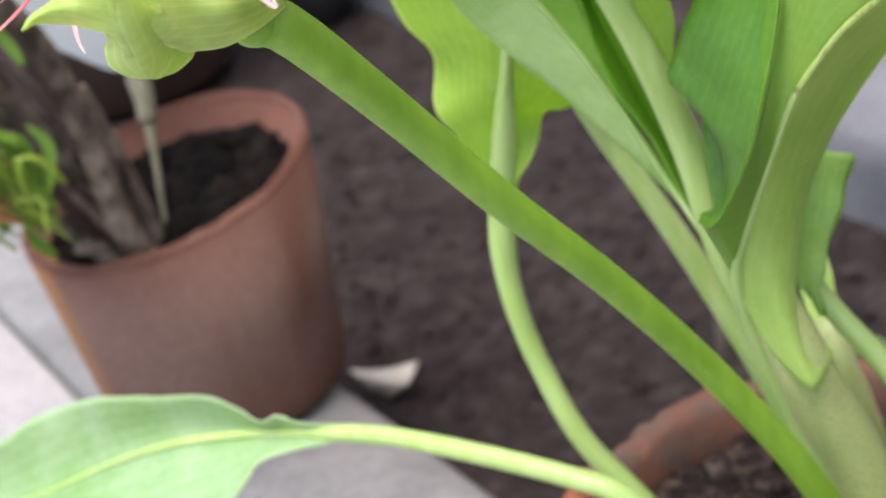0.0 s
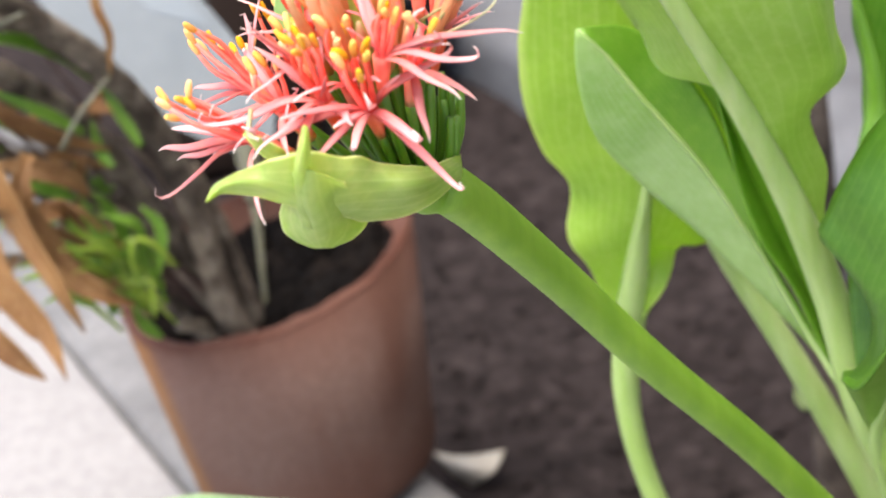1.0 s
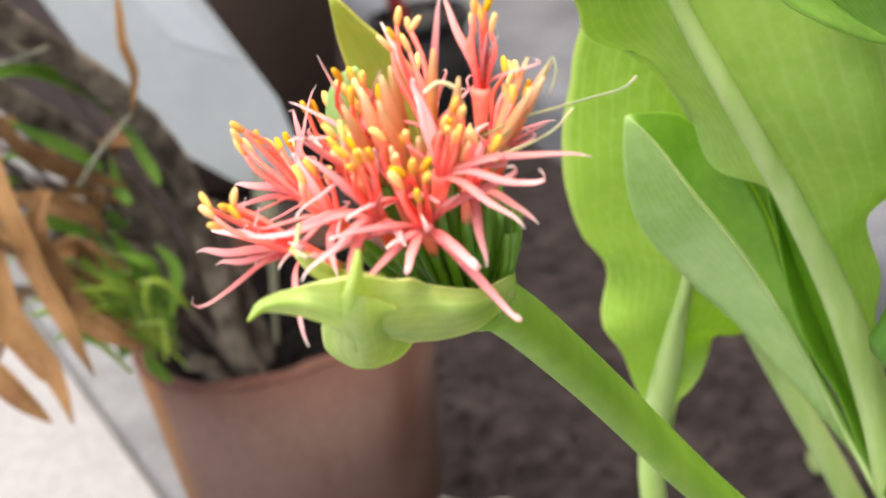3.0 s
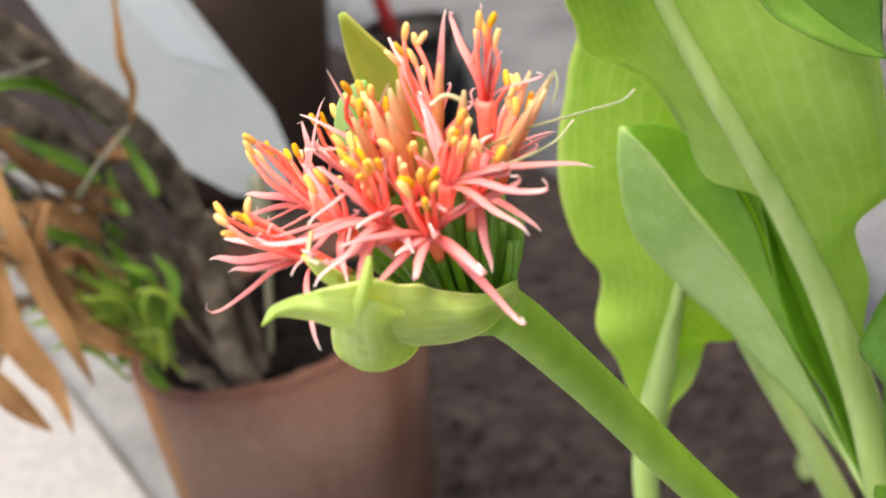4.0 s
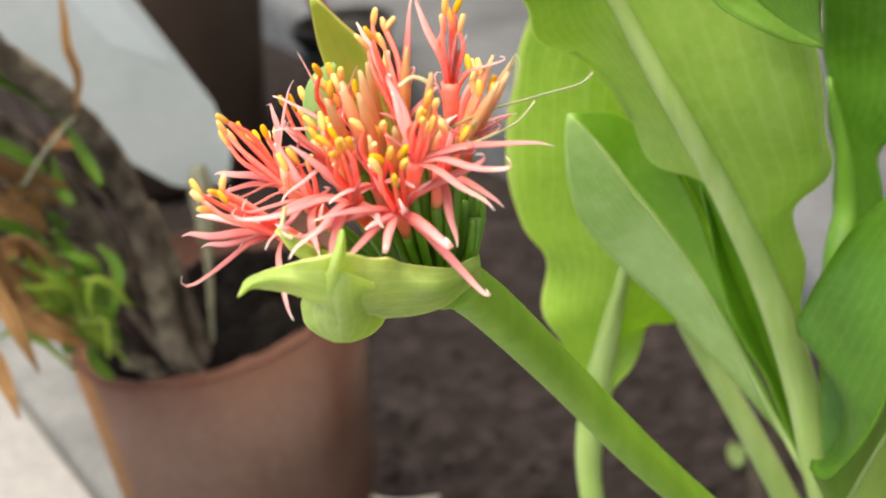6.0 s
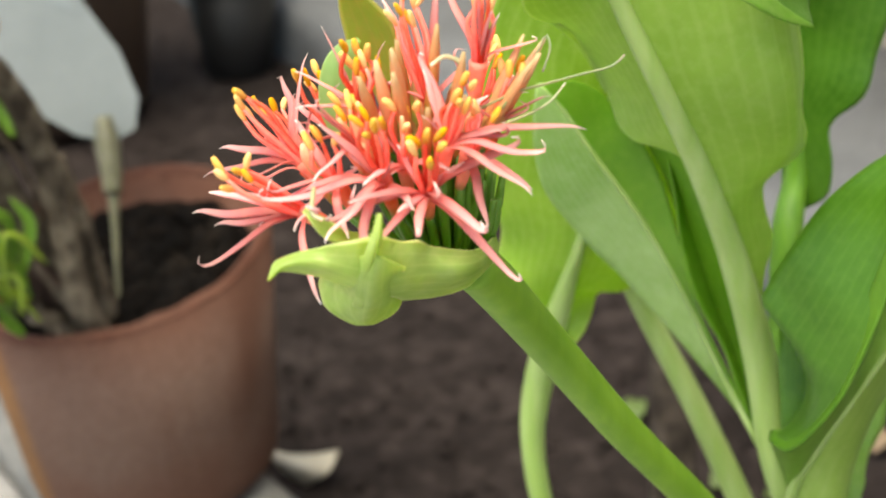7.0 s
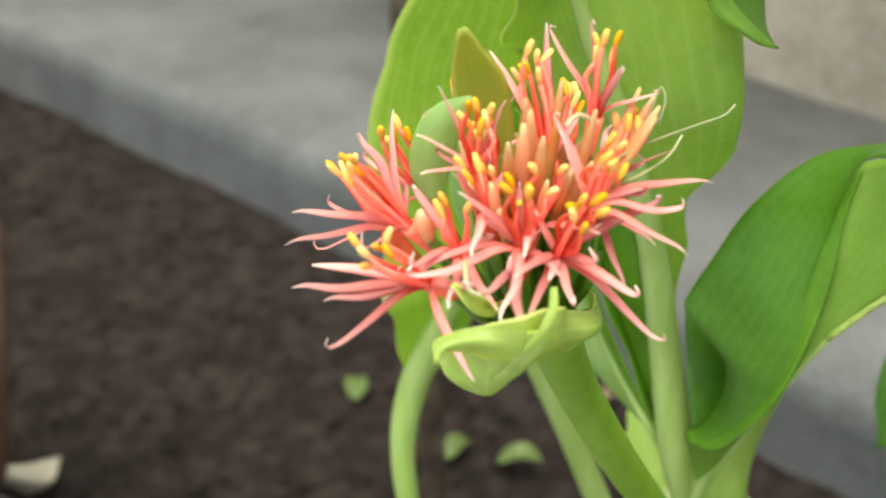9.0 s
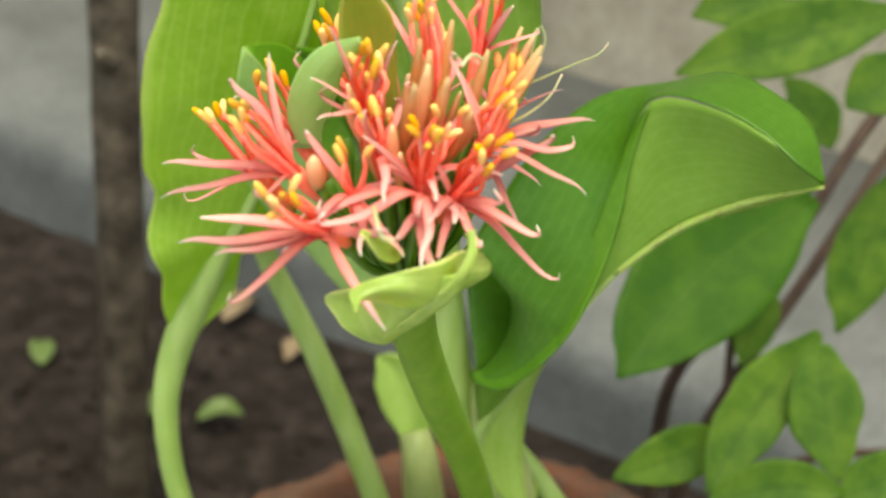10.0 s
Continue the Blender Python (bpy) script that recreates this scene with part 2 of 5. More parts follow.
M_STRIP = rough_mat("edging_concrete", [(0.3, (0.15, 0.15, 0.15)), (0.7, (0.25, 0.25, 0.248))], 14, 110, 0.35, 0.002, 0.8)
M_WALL = rough_mat("wall_render_beige", [(0.33, (0.29, 0.255, 0.22)), (0.5, (0.39, 0.35, 0.305)), (0.67, (0.46, 0.42, 0.37))], 11, 90, 0.5, 0.003, 0.9)
M_DARKPOT = rough_mat("dark_clay", [(0.3, (0.055, 0.035, 0.026)), (0.7, (0.085, 0.056, 0.042))], 7, 120, 0.2, 0.001, 0.6)
M_BLACK = rough_mat("black_plastic", [(0.3, (0.012, 0.012, 0.013)), (0.7, (0.022, 0.021, 0.021))], 12, 150, 0.1, 0.001, 0.5)
M_RED = rough_mat("red_stem", [(0.3, (0.4, 0.03, 0.03)), (0.7, (0.55, 0.06, 0.05))], 20, 150, 0.1, 0.001, 0.4)
M_BOARD = rough_mat("white_plastic", [(0.3, (0.215, 0.245, 0.26)), (0.7, (0.29, 0.32, 0.335))], 5, 60, 0.05, 0.001, 0.45, grain=0.15)
M_BAND = rough_mat("white_plastic_patch", [(0.3, (0.25, 0.29, 0.315)), (0.7, (0.32, 0.36, 0.385))], 5, 60, 0.05, 0.001, 0.4, grain=0.15)
M_HUSK = rough_mat("dry_husk", [(0.3, (0.55, 0.5, 0.4)), (0.7, (0.72, 0.68, 0.58))], 60, 200, 0.3, 0.001, 0.7)
M_HUSK_BROWN = rough_mat("dry_leaf_pale_brown", [(0.3, (0.2, 0.14, 0.09)), (0.7, (0.34, 0.26, 0.18))], 60, 200, 0.3, 0.001, 0.7)
M_PALE = stem_mat("pale_stake", (0.12, 0.12, 0.075), (0.22, 0.22, 0.15))
M_GREENBIT = leaf_mat("fallen_green", (0.14, 0.23, 0.06), (0.22, 0.31, 0.11), (0.3, 0.38, 0.18))


def clay_mat(name, body, bloom, stain, patch=7, band=None, run=None):
    """Terracotta with a pale mineral bloom, darker damp patches and orange streaks; run: centre x, y and heading of a rusty run down the side."""
    k = Mat(name, 0.75, 0.3)
    where = k.ramp(k.noise(patch, 5), [(0.35, (0, 0, 0)), (0.65, (1, 1, 1))])
    if band:
        sep = k.t.nodes.new("ShaderNodeSeparateXYZ")
        k.link(k.coords(), sep.inputs[0])
        wavy = k.node("ShaderNodeMath")
        wavy.operation = "MULTIPLY_ADD"
        k.link(k.noise(16, 4), wavy.inputs[0])
        wavy.inputs[1].default_value = 0.07
        k.link(sep.outputs[2], wavy.inputs[2])
        inside = k.ramp(wavy.outputs[0], [(band[0], (0, 0, 0)), (band[1], (1, 1, 1)), (band[2], (1, 1, 1)), (band[3], (0, 0, 0))])
        where = k.mix(1.0, inside, k.mix(0.35, (1.0, 1.0, 1.0), where), "MULTIPLY")
    c = k.mix(where, body, bloom)
    down = k.node("ShaderNodeMapping")
    down.inputs["Scale"].default_value = (14, 14, 1.5)
    k.link(k.coords(), down.inputs["Vector"])
    streak = k.node("ShaderNodeTexNoise", Scale=1.0, Detail=3)
    k.link(down.outputs[0], streak.inputs["Vector"])
    c = k.mix(k.ramp(streak.outputs["Fac"], [(0.58, (0, 0, 0)), (0.7, (0.7, 0.7, 0.7))]), c, stain)
    if run:
        side = k.node("ShaderNodeVectorMath")
        side.operation = "SUBTRACT"
        k.link(k.coords(), side.inputs[0])
        side.inputs[1].default_value = (run[0], run[1], 0)
        level = k.node("ShaderNodeVectorMath")
        level.operation = "MULTIPLY"
        k.link(side.outputs[0], level.inputs[0])
        level.inputs[1].default_value = (1, 1, 0)
        unit = k.node("ShaderNodeVectorMath")
        unit.operation = "NORMALIZE"
        k.link(level.outputs[0], unit.inputs[0])
        dot = k.node("ShaderNodeVectorMath")
        dot.operation = "DOT_PRODUCT"
        k.link(unit.outputs[0], dot.inputs[0])
        dot.inputs[1].default_value = (math.cos(radians(run[2])), math.sin(radians(run[2])), 0)
        c = k.mix(k.ramp(dot.outputs["Value"], [(0.968, (0, 0, 0)), (0.99, (0.8, 0.8, 0.8))]), c, (0.25, 0.115, 0.035))
    grit = k.noise(170, 5, 0.7)
    c = k.mix(k.ramp(grit, [(0.35, (0.35, 0.35, 0.35)), (0.6, (0, 0, 0))]), c, tuple(0.5 * v for v in body))
    k.colour(c)
    k.bump(k.mix(0.5, grit, k.noise(55, 5, 0.7)), 0.55, 0.003)
    return k.m


M_CLAY = clay_mat("terracotta_weathered", (0.12, 0.049, 0.031), (0.17, 0.107, 0.085), (0.10, 0.04, 0.024), band=(0.13, 0.2, 0.27, 0.33), run=(-0.0932, 0.7687, 205))
M_CLAY_RIM = clay_mat("terracotta_rim", (0.10, 0.034, 0.02), (0.125, 0.058, 0.04), (0.07, 0.025, 0.015), 22)
M_CLAY_NEAR = clay_mat("terracotta_mossy", (0.16, 0.06, 0.035), (0.085, 0.066, 0.053), (0.30, 0.095, 0.035), 60)


# ---------------------------------------------------------------- shape helpers
def spline(points, u):
    """Catmull-Rom through points at u in 0..1."""
    n = len(points)
    s = min(max(u, 0.0), 1.0) * (n - 1)
    i = min(int(s), n - 2)
    v = s - i
    b, c = Vector(points[i]), Vector(points[i + 1])
    a = Vector(points[i - 1]) if i > 0 else 2 * b - c
    d = Vector(points[i + 2]) if i + 2 < n else 2 * c - b
    return 0.5 * (2 * b + (c - a) * v + (2 * a - 5 * b + 4 * c - d) * v * v + (3 * b - a - 3 * c + d) * v ** 3)


def value(stops, u):
    """Even steps of a number along u in 0..1."""
    s = min(max(u, 0.0), 1.0) * (len(stops) - 1)
    i = min(int(s), len(stops) - 2)
    return stops[i] + (stops[i + 1] - stops[i]) * (s - i)


def even(points, steps):
    """Points spaced evenly along the spline."""
    fine = [spline(points, k / 160) for k in range(161)]
    run = [0.0]
    for p, q in zip(fine, fine[1:]):
        run.append(run[-1] + (q - p).length)
    out, k = [], 0
    for s in range(steps + 1):
        want = run[-1] * s / steps
        while k < 159 and run[k + 1] < want:
            k += 1
        gap = run[k + 1] - run[k]
        out.append(fine[k].lerp(fine[k + 1], (want - run[k]) / gap if gap > 1e-9 else 0))
    return out


def tube_bm(points, radii, steps=24, sides=10, flat=1.0, wobble=0.0, bm=None, mat=0, up=(0, 0, 1)):
    """A round or flattened, tapering stalk, closed at both ends."""
    bm = bm or bmesh.new()
    uv = bm.loops.layers.uv.verify()
    path = even(points, steps)
    rings, side = [], None
    for k, p in enumerate(path):
        ahead = (path[min(k + 1, steps)] - path[max(k - 1, 0)]).normalized()
        ref = side if side is not None else ahead.cross(Vector(up) if abs(ahead.dot(Vector(up))) < 0.95 else Vector((1, 0, 0)))
        side = (ref - ahead * ref.dot(ahead)).normalized()
        over = ahead.cross(side)
        r = value(radii, k / steps)
        ring = []
        for j in range(sides):
            a = 2 * math.pi * j / sides
            rr = r * (1 + wobble * noise.noise((p.x * 60 + math.cos(a), p.y * 60 + math.sin(a), p.z * 60)))
            ring.append(bm.verts.new(p + side * math.cos(a) * rr + over * math.sin(a) * rr * flat))
        rings.append(ring)
    for k in range(steps):
        for j in range(sides):
            f = bm.faces.new((rings[k][j], rings[k][(j + 1) % sides], rings[k + 1][(j + 1) % sides], rings[k + 1][j]))
            f.smooth, f.material_index = True, mat
            for loop, (x, y) in zip(f.loops, ((j, k), (j + 1, k), (j + 1, k + 1), (j, k + 1))):
                loop[uv].uv = (x / sides, y / steps)
    for ring, y, turn in ((rings[0], 0.0, -1), (rings[-1], 1.0, 1)):
        f = bm.faces.new(ring[::turn])
        f.smooth, f.material_index = True, mat
        for loop in f.loops:
            loop[uv].uv = (0.5, y)
    return bm


def blade_bm(curves, along=36, across=14, wave=0.0, wave_scale=40.0, bm=None):
    """A leaf surface that runs through several lengthwise curves, with gently waved margins."""
    bm = bm or bmesh.new()
    uv = bm.loops.layers.uv.verify()
    lines = [even(c, along) for c in curves]
    grid = []
    for k in range(along + 1):
        row = []
        across_points = [line[k] for line in lines]
        for j in range(across + 1):
            v = j / across
            p = spline(across_points, v) if len(across_points) > 2 else across_points[0].lerp(across_points[1], v)
            edge = abs(2 * v - 1) ** 2
            shift = noise.noise(p * wave_scale) * wave * (0.3 + edge)
            row.append(bm.verts.new(p + Vector((0.5, -0.7, 0.5)) * shift))
        grid.append(row)
    for k in range(along):
        for j in range(across):
            f = bm.faces.new((grid[k][j], grid[k][j + 1], grid[k + 1][j + 1], grid[k + 1][j]))
            f.smooth = True
            for loop, (x, y) in zip(f.loops, ((j, k), (j + 1, k), (j + 1, k + 1), (j, k + 1))):
                loop[uv].uv = (x / across, y / along)
    return bm


def sides_of(spine, half, face, fold=0.0, steps=8, tip=0.04, base=0.15, wide=0.45):
    """Left margin, midrib and right margin of a simple leaf along a spine; face: where its upper side looks."""
    left, mid, right = [], [], []
    for k in range(steps + 1):
        u = k / steps
        p = spline(spine, u)
        ahead = (spline(spine, min(u + 0.02, 1)) - spline(spine, max(u - 0.02, 0))).normalized()
        side = ahead.cross(Vector(face)).normalized()
        up = side.cross(ahead)
        shape = math.sin(math.pi * min(1, u ** (math.log(0.5) / math.log(wide)))) ** 0.8 if 0 < u < 1 else 0
        w = half * max(shape, base * (1 - u), tip)
        left.append(p - side * w + up * w * fold)
        mid.append(p)
        right.append(p + side * w + up * w * fold)
    return [left, mid, right]


def finish(name, bm, *mats):
    bmesh.ops.recalc_face_normals(bm, faces=bm.faces)
    me = bpy.data.meshes.new(name)
    bm.to_mesh(me)
    bm.free()
    for m in mats:
        me.materials.append(m)
    return me


def part(name, bm, material, parent, label="", thick=0.0):
    """One mesh object under a thing or under a part; the shape is given in world metres."""
    mats = material if isinstance(material, (tuple, list)) else (material,)
    ob = new(name, bm if isinstance(bm, bpy.types.Mesh) else finish(name, bm, *mats))
    ob.parent = parent
    if parent.data is None:
        ob.matrix_parent_inverse = parent.matrix_basis.inverted()
    if thick:
        s = ob.modifiers.new("thickness", "SOLIDIFY")
        s.thickness, s.offset = thick, 0
    return tagged(ob, label)


def thing(name, at, label, category, group="", kind=""):
    ob = new(name)
    ob.empty_display_size = 0.02
    ob.location = at
    return tagged(ob, label, category, group, kind)


def single(name, bm, material, label, category, group="", kind="", thick=0.0):
    mats = material if isinstance(material, (tuple, list)) else (material,)
    ob = new(name, finish(name, bm, *mats))
    if thick:
        s = ob.modifiers.new("thickness", "SOLIDIFY")
        s.thickness, s.offset = thick, 0
    return tagged(ob, label, category, group, kind)


def turned_bm(profile, centre, sides=72, uneven=0.0, bm=None, chips=0.0):
    """A turned body from (radius, height) pairs, open where the profile is open."""
    bm = bm or bmesh.new()
    out = 0.3 if chips > 0.004 else 0.0
    rings = []
    for r, z in profile:
        ring = []
        for j in range(sides):
            a = 2 * math.pi * j / sides
            rr = r * (1 + uneven * noise.noise((math.cos(a) * 2.2, math.sin(a) * 2.2, z * 14)))
            worn = chips * (noise.noise((math.cos(a) * 7, math.sin(a) * 7, r * 90)) + 0.5 * noise.noise((math.cos(a) * 19, math.sin(a) * 19, z * 60)))
            ring.append(bm.verts.new((centre[0] + (rr + out * worn) * math.cos(a), centre[1] + (rr + out * worn) * math.sin(a), centre[2] + z + worn * 0.6)))
        rings.append(ring)
    for a, b in zip(rings, rings[1:]):
        for j in range(sides):
            f = bm.faces.new((a[j], a[(j + 1) % sides], b[(j + 1) % sides], b[j]))
            f.smooth = True
    return bm


ball = bmesh.new()
bmesh.ops.create_icosphere(ball, subdivisions=1, radius=1)
BALL_POINTS, BALL_FACES = [v.co.copy() for v in ball.verts], [[v.index for v in f.verts] for f in ball.faces]
ball.free()


def lump_bm(bm, at, size, squash=0.7, seed=0.0):
    """A rough clod."""
    made = []
    for q in BALL_POINTS:
        n = noise.noise((q.x + seed, q.y - seed, q.z + 2 * seed))
        made.append(bm.verts.new(Vector((q.x, q.y, q.z * squash)) * size * (1 + 0.5 * n) + Vector(at)))
    for f in BALL_FACES:
        bm.faces.new([made[k] for k in f])


# ---------------------------------------------------------------- the ground and what borders it
# The planting bed runs between a pale path with a concrete edging strip and a concrete kerb.
KERB_P, KERB_D = Vector((0.230, 1.900, 0)), Vector((0.294, -0.956, 0)).normalized()
KERB_N = Vector((0.956, 0.294, 0)).normalized()
PATH_P, PATH_D = Vector((0.007, 0.725, 0)), Vector((0.37, -0.93, 0)).normalized()
PATH_N = Vector((-0.93, -0.37, 0)).normalized()


def ground_steps(lo, hi, n, far):
    return [-far, -far / 6] + [lo + (hi - lo) * k / n for k in range(n + 1)] + [far / 6, far]


def soil_height(x, y):
    q = Vector((x, y, 0))
    return 0.010 * noise.noise(q * 7) + 0.004 * noise.noise(q * 23) + 0.0018 * noise.noise(q * 70) - 0.012


bm = bmesh.new()
xs, ys = ground_steps(-0.7, 1.0, 120, 60.0), ground_steps(-0.6, 2.6, 200, 60.0)
rows = []
for y in ys:
    row = []
    for x in xs:
        near = abs(x) < 2 and -1 < y < 3
        row.append(bm.verts.new((x, y, soil_height(x, y) if near else -0.012)))
    rows.append(row)
for a, b in zip(rows, rows[1:]):
    for k in range(len(xs) - 1):
        bm.faces.new((a[k], a[k + 1], b[k + 1], b[k])).smooth = True
single("ground", bm, M_SOIL, "dark brown bare soil of a planting bed", "ground", kind="structure")

bm = bmesh.new()
for k in range(2600):
    s, w = random.uniform(-1.6, 2.2), random.random()
    left = PATH_P + PATH_D * s
    right = KERB_P + KERB_D * (s + 0.9)
    p = left.lerp(right, 0.02 + 0.96 * w)
    size = random.choice((0.0015, 0.0025, 0.004, 0.006)) * random.uniform(0.7, 1.4)
    lump_bm(bm, (p.x, p.y, soil_height(p.x, p.y) + size * 0.3), size, 0.7, k * 0.37)
for f in bm.faces:
    f.smooth = True
single("soil_clods", bm, M_SOIL, "small dark crumbs of soil on the bed", "soil", kind="stuff")


def strip_bm(p, d, n, start, end, profile, steps=60, rough=0.0):
    """A long body of one profile: (distance across, height) pairs along a line."""
    bm = bmesh.new()
    rings = []
    for k in range(steps + 1):
        s = start + (end - start) * k / steps
        rings.append([bm.verts.new(p + d * s + n * (o + rough * noise.noise((s * 9, o * 7, z * 11))) + Vector((0, 0, z))) for o, z in profile])
    for a, b in zip(rings, rings[1:]):
        for j in range(len(profile) - 1):
            bm.faces.new((a[j], a[j + 1], b[j + 1], b[j])).smooth = True
    bm.faces.new(rings[0])
    bm.faces.new(rings[-1][::-1])
    return bm


single("kerb", strip_bm(KERB_P, KERB_D, KERB_N, -6, 5, [(0, -0.2), (0, 0.05), (0.004, 0.075), (0.014, 0.086), (0.03, 0.09), (0.52, 0.094), (0.52, -0.2)], 160, 0.006),
       M_CONCRETE, "grey concrete kerb with a worn rounded edge beside the bed", "kerb", kind="structure")
# unseen upper part is added height that blocks sky light from this side
single("wall_east", strip_bm(KERB_P, KERB_D, KERB_N, -6, 5, [(0.522, -0.2), (0.522, 4.0), (0.7, 4.0), (0.7, -0.2)], 60, 0.004),
       M_WALL, "beige rendered wall behind the kerb, unseen upper part added to block sky light", "wall", kind="structure")
single("edging_strip", strip_bm(PATH_P, PATH_D, PATH_N, -5, 4, [(0.0, -0.15), (0.0, 0.06), (0.004, 0.076), (0.014, 0.085), (0.03, 0.088), (0.165, 0.088), (0.171, 0.083), (0.172, -0.15)], 120, 0.004),
       M_STRIP, "grey concrete edging kerb between path and bed", "edging", kind="structure")
single("paving", strip_bm(PATH_P, PATH_D, PATH_N, -30, 25, [(0.176, -0.15), (0.176, 0.076), (0.182, 0.08), (30, 0.08), (30, -0.15)], 60),
       M_PAVING, "pale grey-white paved path", "paving", kind="structure")


# ---------------------------------------------------------------- clay pots
def clay_pot(at, radius, foot, high, lip, label, body_mat, rim_mat, soil_at, proud, slope=(0.0, 0.0), chips=0.0045, lumps=260, earth=M_SOIL_POT):
    def lean(bm):
        for v in bm.verts:
            v.co.z += (slope[0] * (v.co.x - at[0]) + slope[1] * (v.co.y - at[1])) * min(1.0, max(0.0, (v.co.z - at[2] - 0.03) / (high - 0.03)))
        return bm

    pot = thing("clay_pot", at, label, "plant pot")
    t = 0.013
    r1 = radius - proud
    body = [(0.0, 0.0), (foot - 0.022, 0.0), (foot - 0.010, 0.004), (foot - 0.002, 0.013), (foot + 0.001, 0.026), (foot + (r1 - foot) * 0.45, high * 0.45), (r1, high - lip),
            (r1 - t, high - lip), (foot - t, 0.02), (0.0, 0.02)]
    part("body", lean(turned_bm(body, at, uneven=0.012)), body_mat, pot)
    rim = [(r1 - t, high - lip - 0.01 * (proud > 0)), (r1 + 0.0004 * (proud > 0), high - lip - 0.01 * (proud > 0)), (radius - 0.4 * proud, high - lip + 0.0005), (radius, high - lip * 0.5), (radius - 0.001, high - 0.006), (radius - 0.003 - 0.6 * proud, high),
           (radius - 0.004 - 1.6 * proud, high + 0.0005), (radius - 0.007 - 2 * proud, high - 0.005), (radius - 0.008 - 2 * proud, high - lip), (r1 - t, high - lip - 0.01)]
    part("rim", lean(turned_bm(rim, at, 120, uneven=0.012, chips=chips)), rim_mat, pot, "worn redder clay rim")
    bm = bmesh.new()
    rings = []
    for k in range(15):
        r = (radius - 0.017) * k / 14
        ring = []
        for j in range(48):
            a = 2 * math.pi * j / 48
            q = Vector((r * math.cos(a), r * math.sin(a), 0))
            z = soil_at + 0.010 * noise.noise(q * 22 + Vector(at)) + 0.005 * noise.noise(q * 70)
            ring.append(bm.verts.new((at[0] + q.x, at[1] + q.y, at[2] + z)))
        rings.append(ring)
    for a, b in zip(rings, rings[1:]):
        for j in range(48):
            bm.faces.new((a[j], a[(j + 1) % 48], b[(j + 1) % 48], b[j])).smooth = True
    bmesh.ops.remove_doubles(bm, verts=bm.verts, dist=1e-5)
    part("soil", lean(bm), earth, pot, "dark crumbly potting soil")
    bm = bmesh.new()
    for k in range(lumps):
        a, r = random.uniform(0, 2 * math.pi), (radius - 0.03) * math.sqrt(random.random())
        size = random.choice((0.003, 0.005, 0.007, 0.010)) * random.uniform(0.7, 1.3)
        lump_bm(bm, (at[0] + r * math.cos(a), at[1] + r * math.sin(a), at[2] + soil_at + 0.004), size, 0.75, k * 0.7)
    tagged(part("loose_soil", lean(bm), earth, pot, "loose crumbs of dark soil"), kind="stuff")
    return pot


POT_FAR, POT_NEAR = Vector((-0.0932, 0.7687, 0.0885)), Vector((0.214, 0.145, -0.012))
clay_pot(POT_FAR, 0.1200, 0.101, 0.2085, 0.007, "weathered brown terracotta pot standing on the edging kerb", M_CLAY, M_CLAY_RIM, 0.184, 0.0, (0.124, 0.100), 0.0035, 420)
clay_pot(POT_NEAR, 0.156, 0.128, 0.283, 0.035, "terracotta pot with a chipped mossy rim on the soil", M_CLAY_NEAR, M_CLAY_NEAR, 0.255, 0.006, chips=0.010, lumps=900, earth=M_SOIL_NEAR)

# ---------------------------------------------------------------- the blood lily: stalks and leaves
plant = thing("lily_plant", (0.214, 0.145, 0.245), "blood lily with broad green leaves and an orange-red flower head", "plant")

PED = [(0.014, -0.010, 0.624), (0.022, 0.001, 0.614), (0.044, 0.023, 0.577), (0.072, 0.039, 0.531), (0.105, 0.056, 0.481), (0.141, 0.076, 0.418), (0.175, 0.089, 0.348), (0.214, 0.107, 0.235)]
part("flower_stalk", tube_bm(PED, [0.0075, 0.0066, 0.0062, 0.0062, 0.0064, 0.0068, 0.0072], 44, 16, 0.9), M_PED, plant, "thick smooth green flower stalk")

A_STALK = [(0.106, 0.187, 0.529), (0.1015, 0.203, 0.495), (0.098, 0.216, 0.466), (0.0945, 0.2245, 0.443), (0.0905, 0.2272, 0.417), (0.0905, 0.226, 0.390), (0.095, 0.223, 0.359), (0.105, 0.213, 0.321), (0.124, 0.203, 0.286), (0.150, 0.190, 0.236)]
A_MID = [(0.128, 0.160, 0.680), (0.117, 0.172, 0.600), (0.106, 0.187, 0.529), (0.099, 0.209, 0.486), (0.093, 0.226, 0.444)]
A_LEFT = [(0.086, 0.180, 0.668), (0.076, 0.192, 0.628), (0.068, 0.198, 0.600), (0.064, 0.202, 0.563), (0.068, 0.210, 0.542), (0.080, 0.216, 0.520), (0.075, 0.211, 0.498), (0.086, 0.219, 0.472), (0.091, 0.225, 0.444)]
A_RIGHT = [(0.175, 0.165, 0.660), (0.165, 0.180, 0.590), (0.152, 0.198, 0.520), (0.131, 0.208, 0.488), (0.120, 0.214, 0.486), (0.114, 0.210, 0.476), (0.106, 0.207, 0.466), (0.097, 0.220, 0.446)]
leaf = part("leaf", blade_bm([A_LEFT, A_MID, A_RIGHT], 56, 22, 0.0055, 38), M_LEAF_SHADE, plant, "broad light green leaf with a notched wavy edge", 0.0008)
part("midrib", tube_bm(A_MID[:4], [0.0012, 0.002, 0.003, 0.0036], 30, 10, 0.7), M_PETIOLE, leaf)
part("petiole", tube_bm(A_STALK, [0.0022, 0.0036, 0.0054, 0.0070, 0.0065, 0.0055, 0.0052, 0.0052, 0.0053, 0.0055, 0.0057, 0.006, 0.006], 56, 16), M_PETIOLE, leaf, "pale curved leaf stalk")

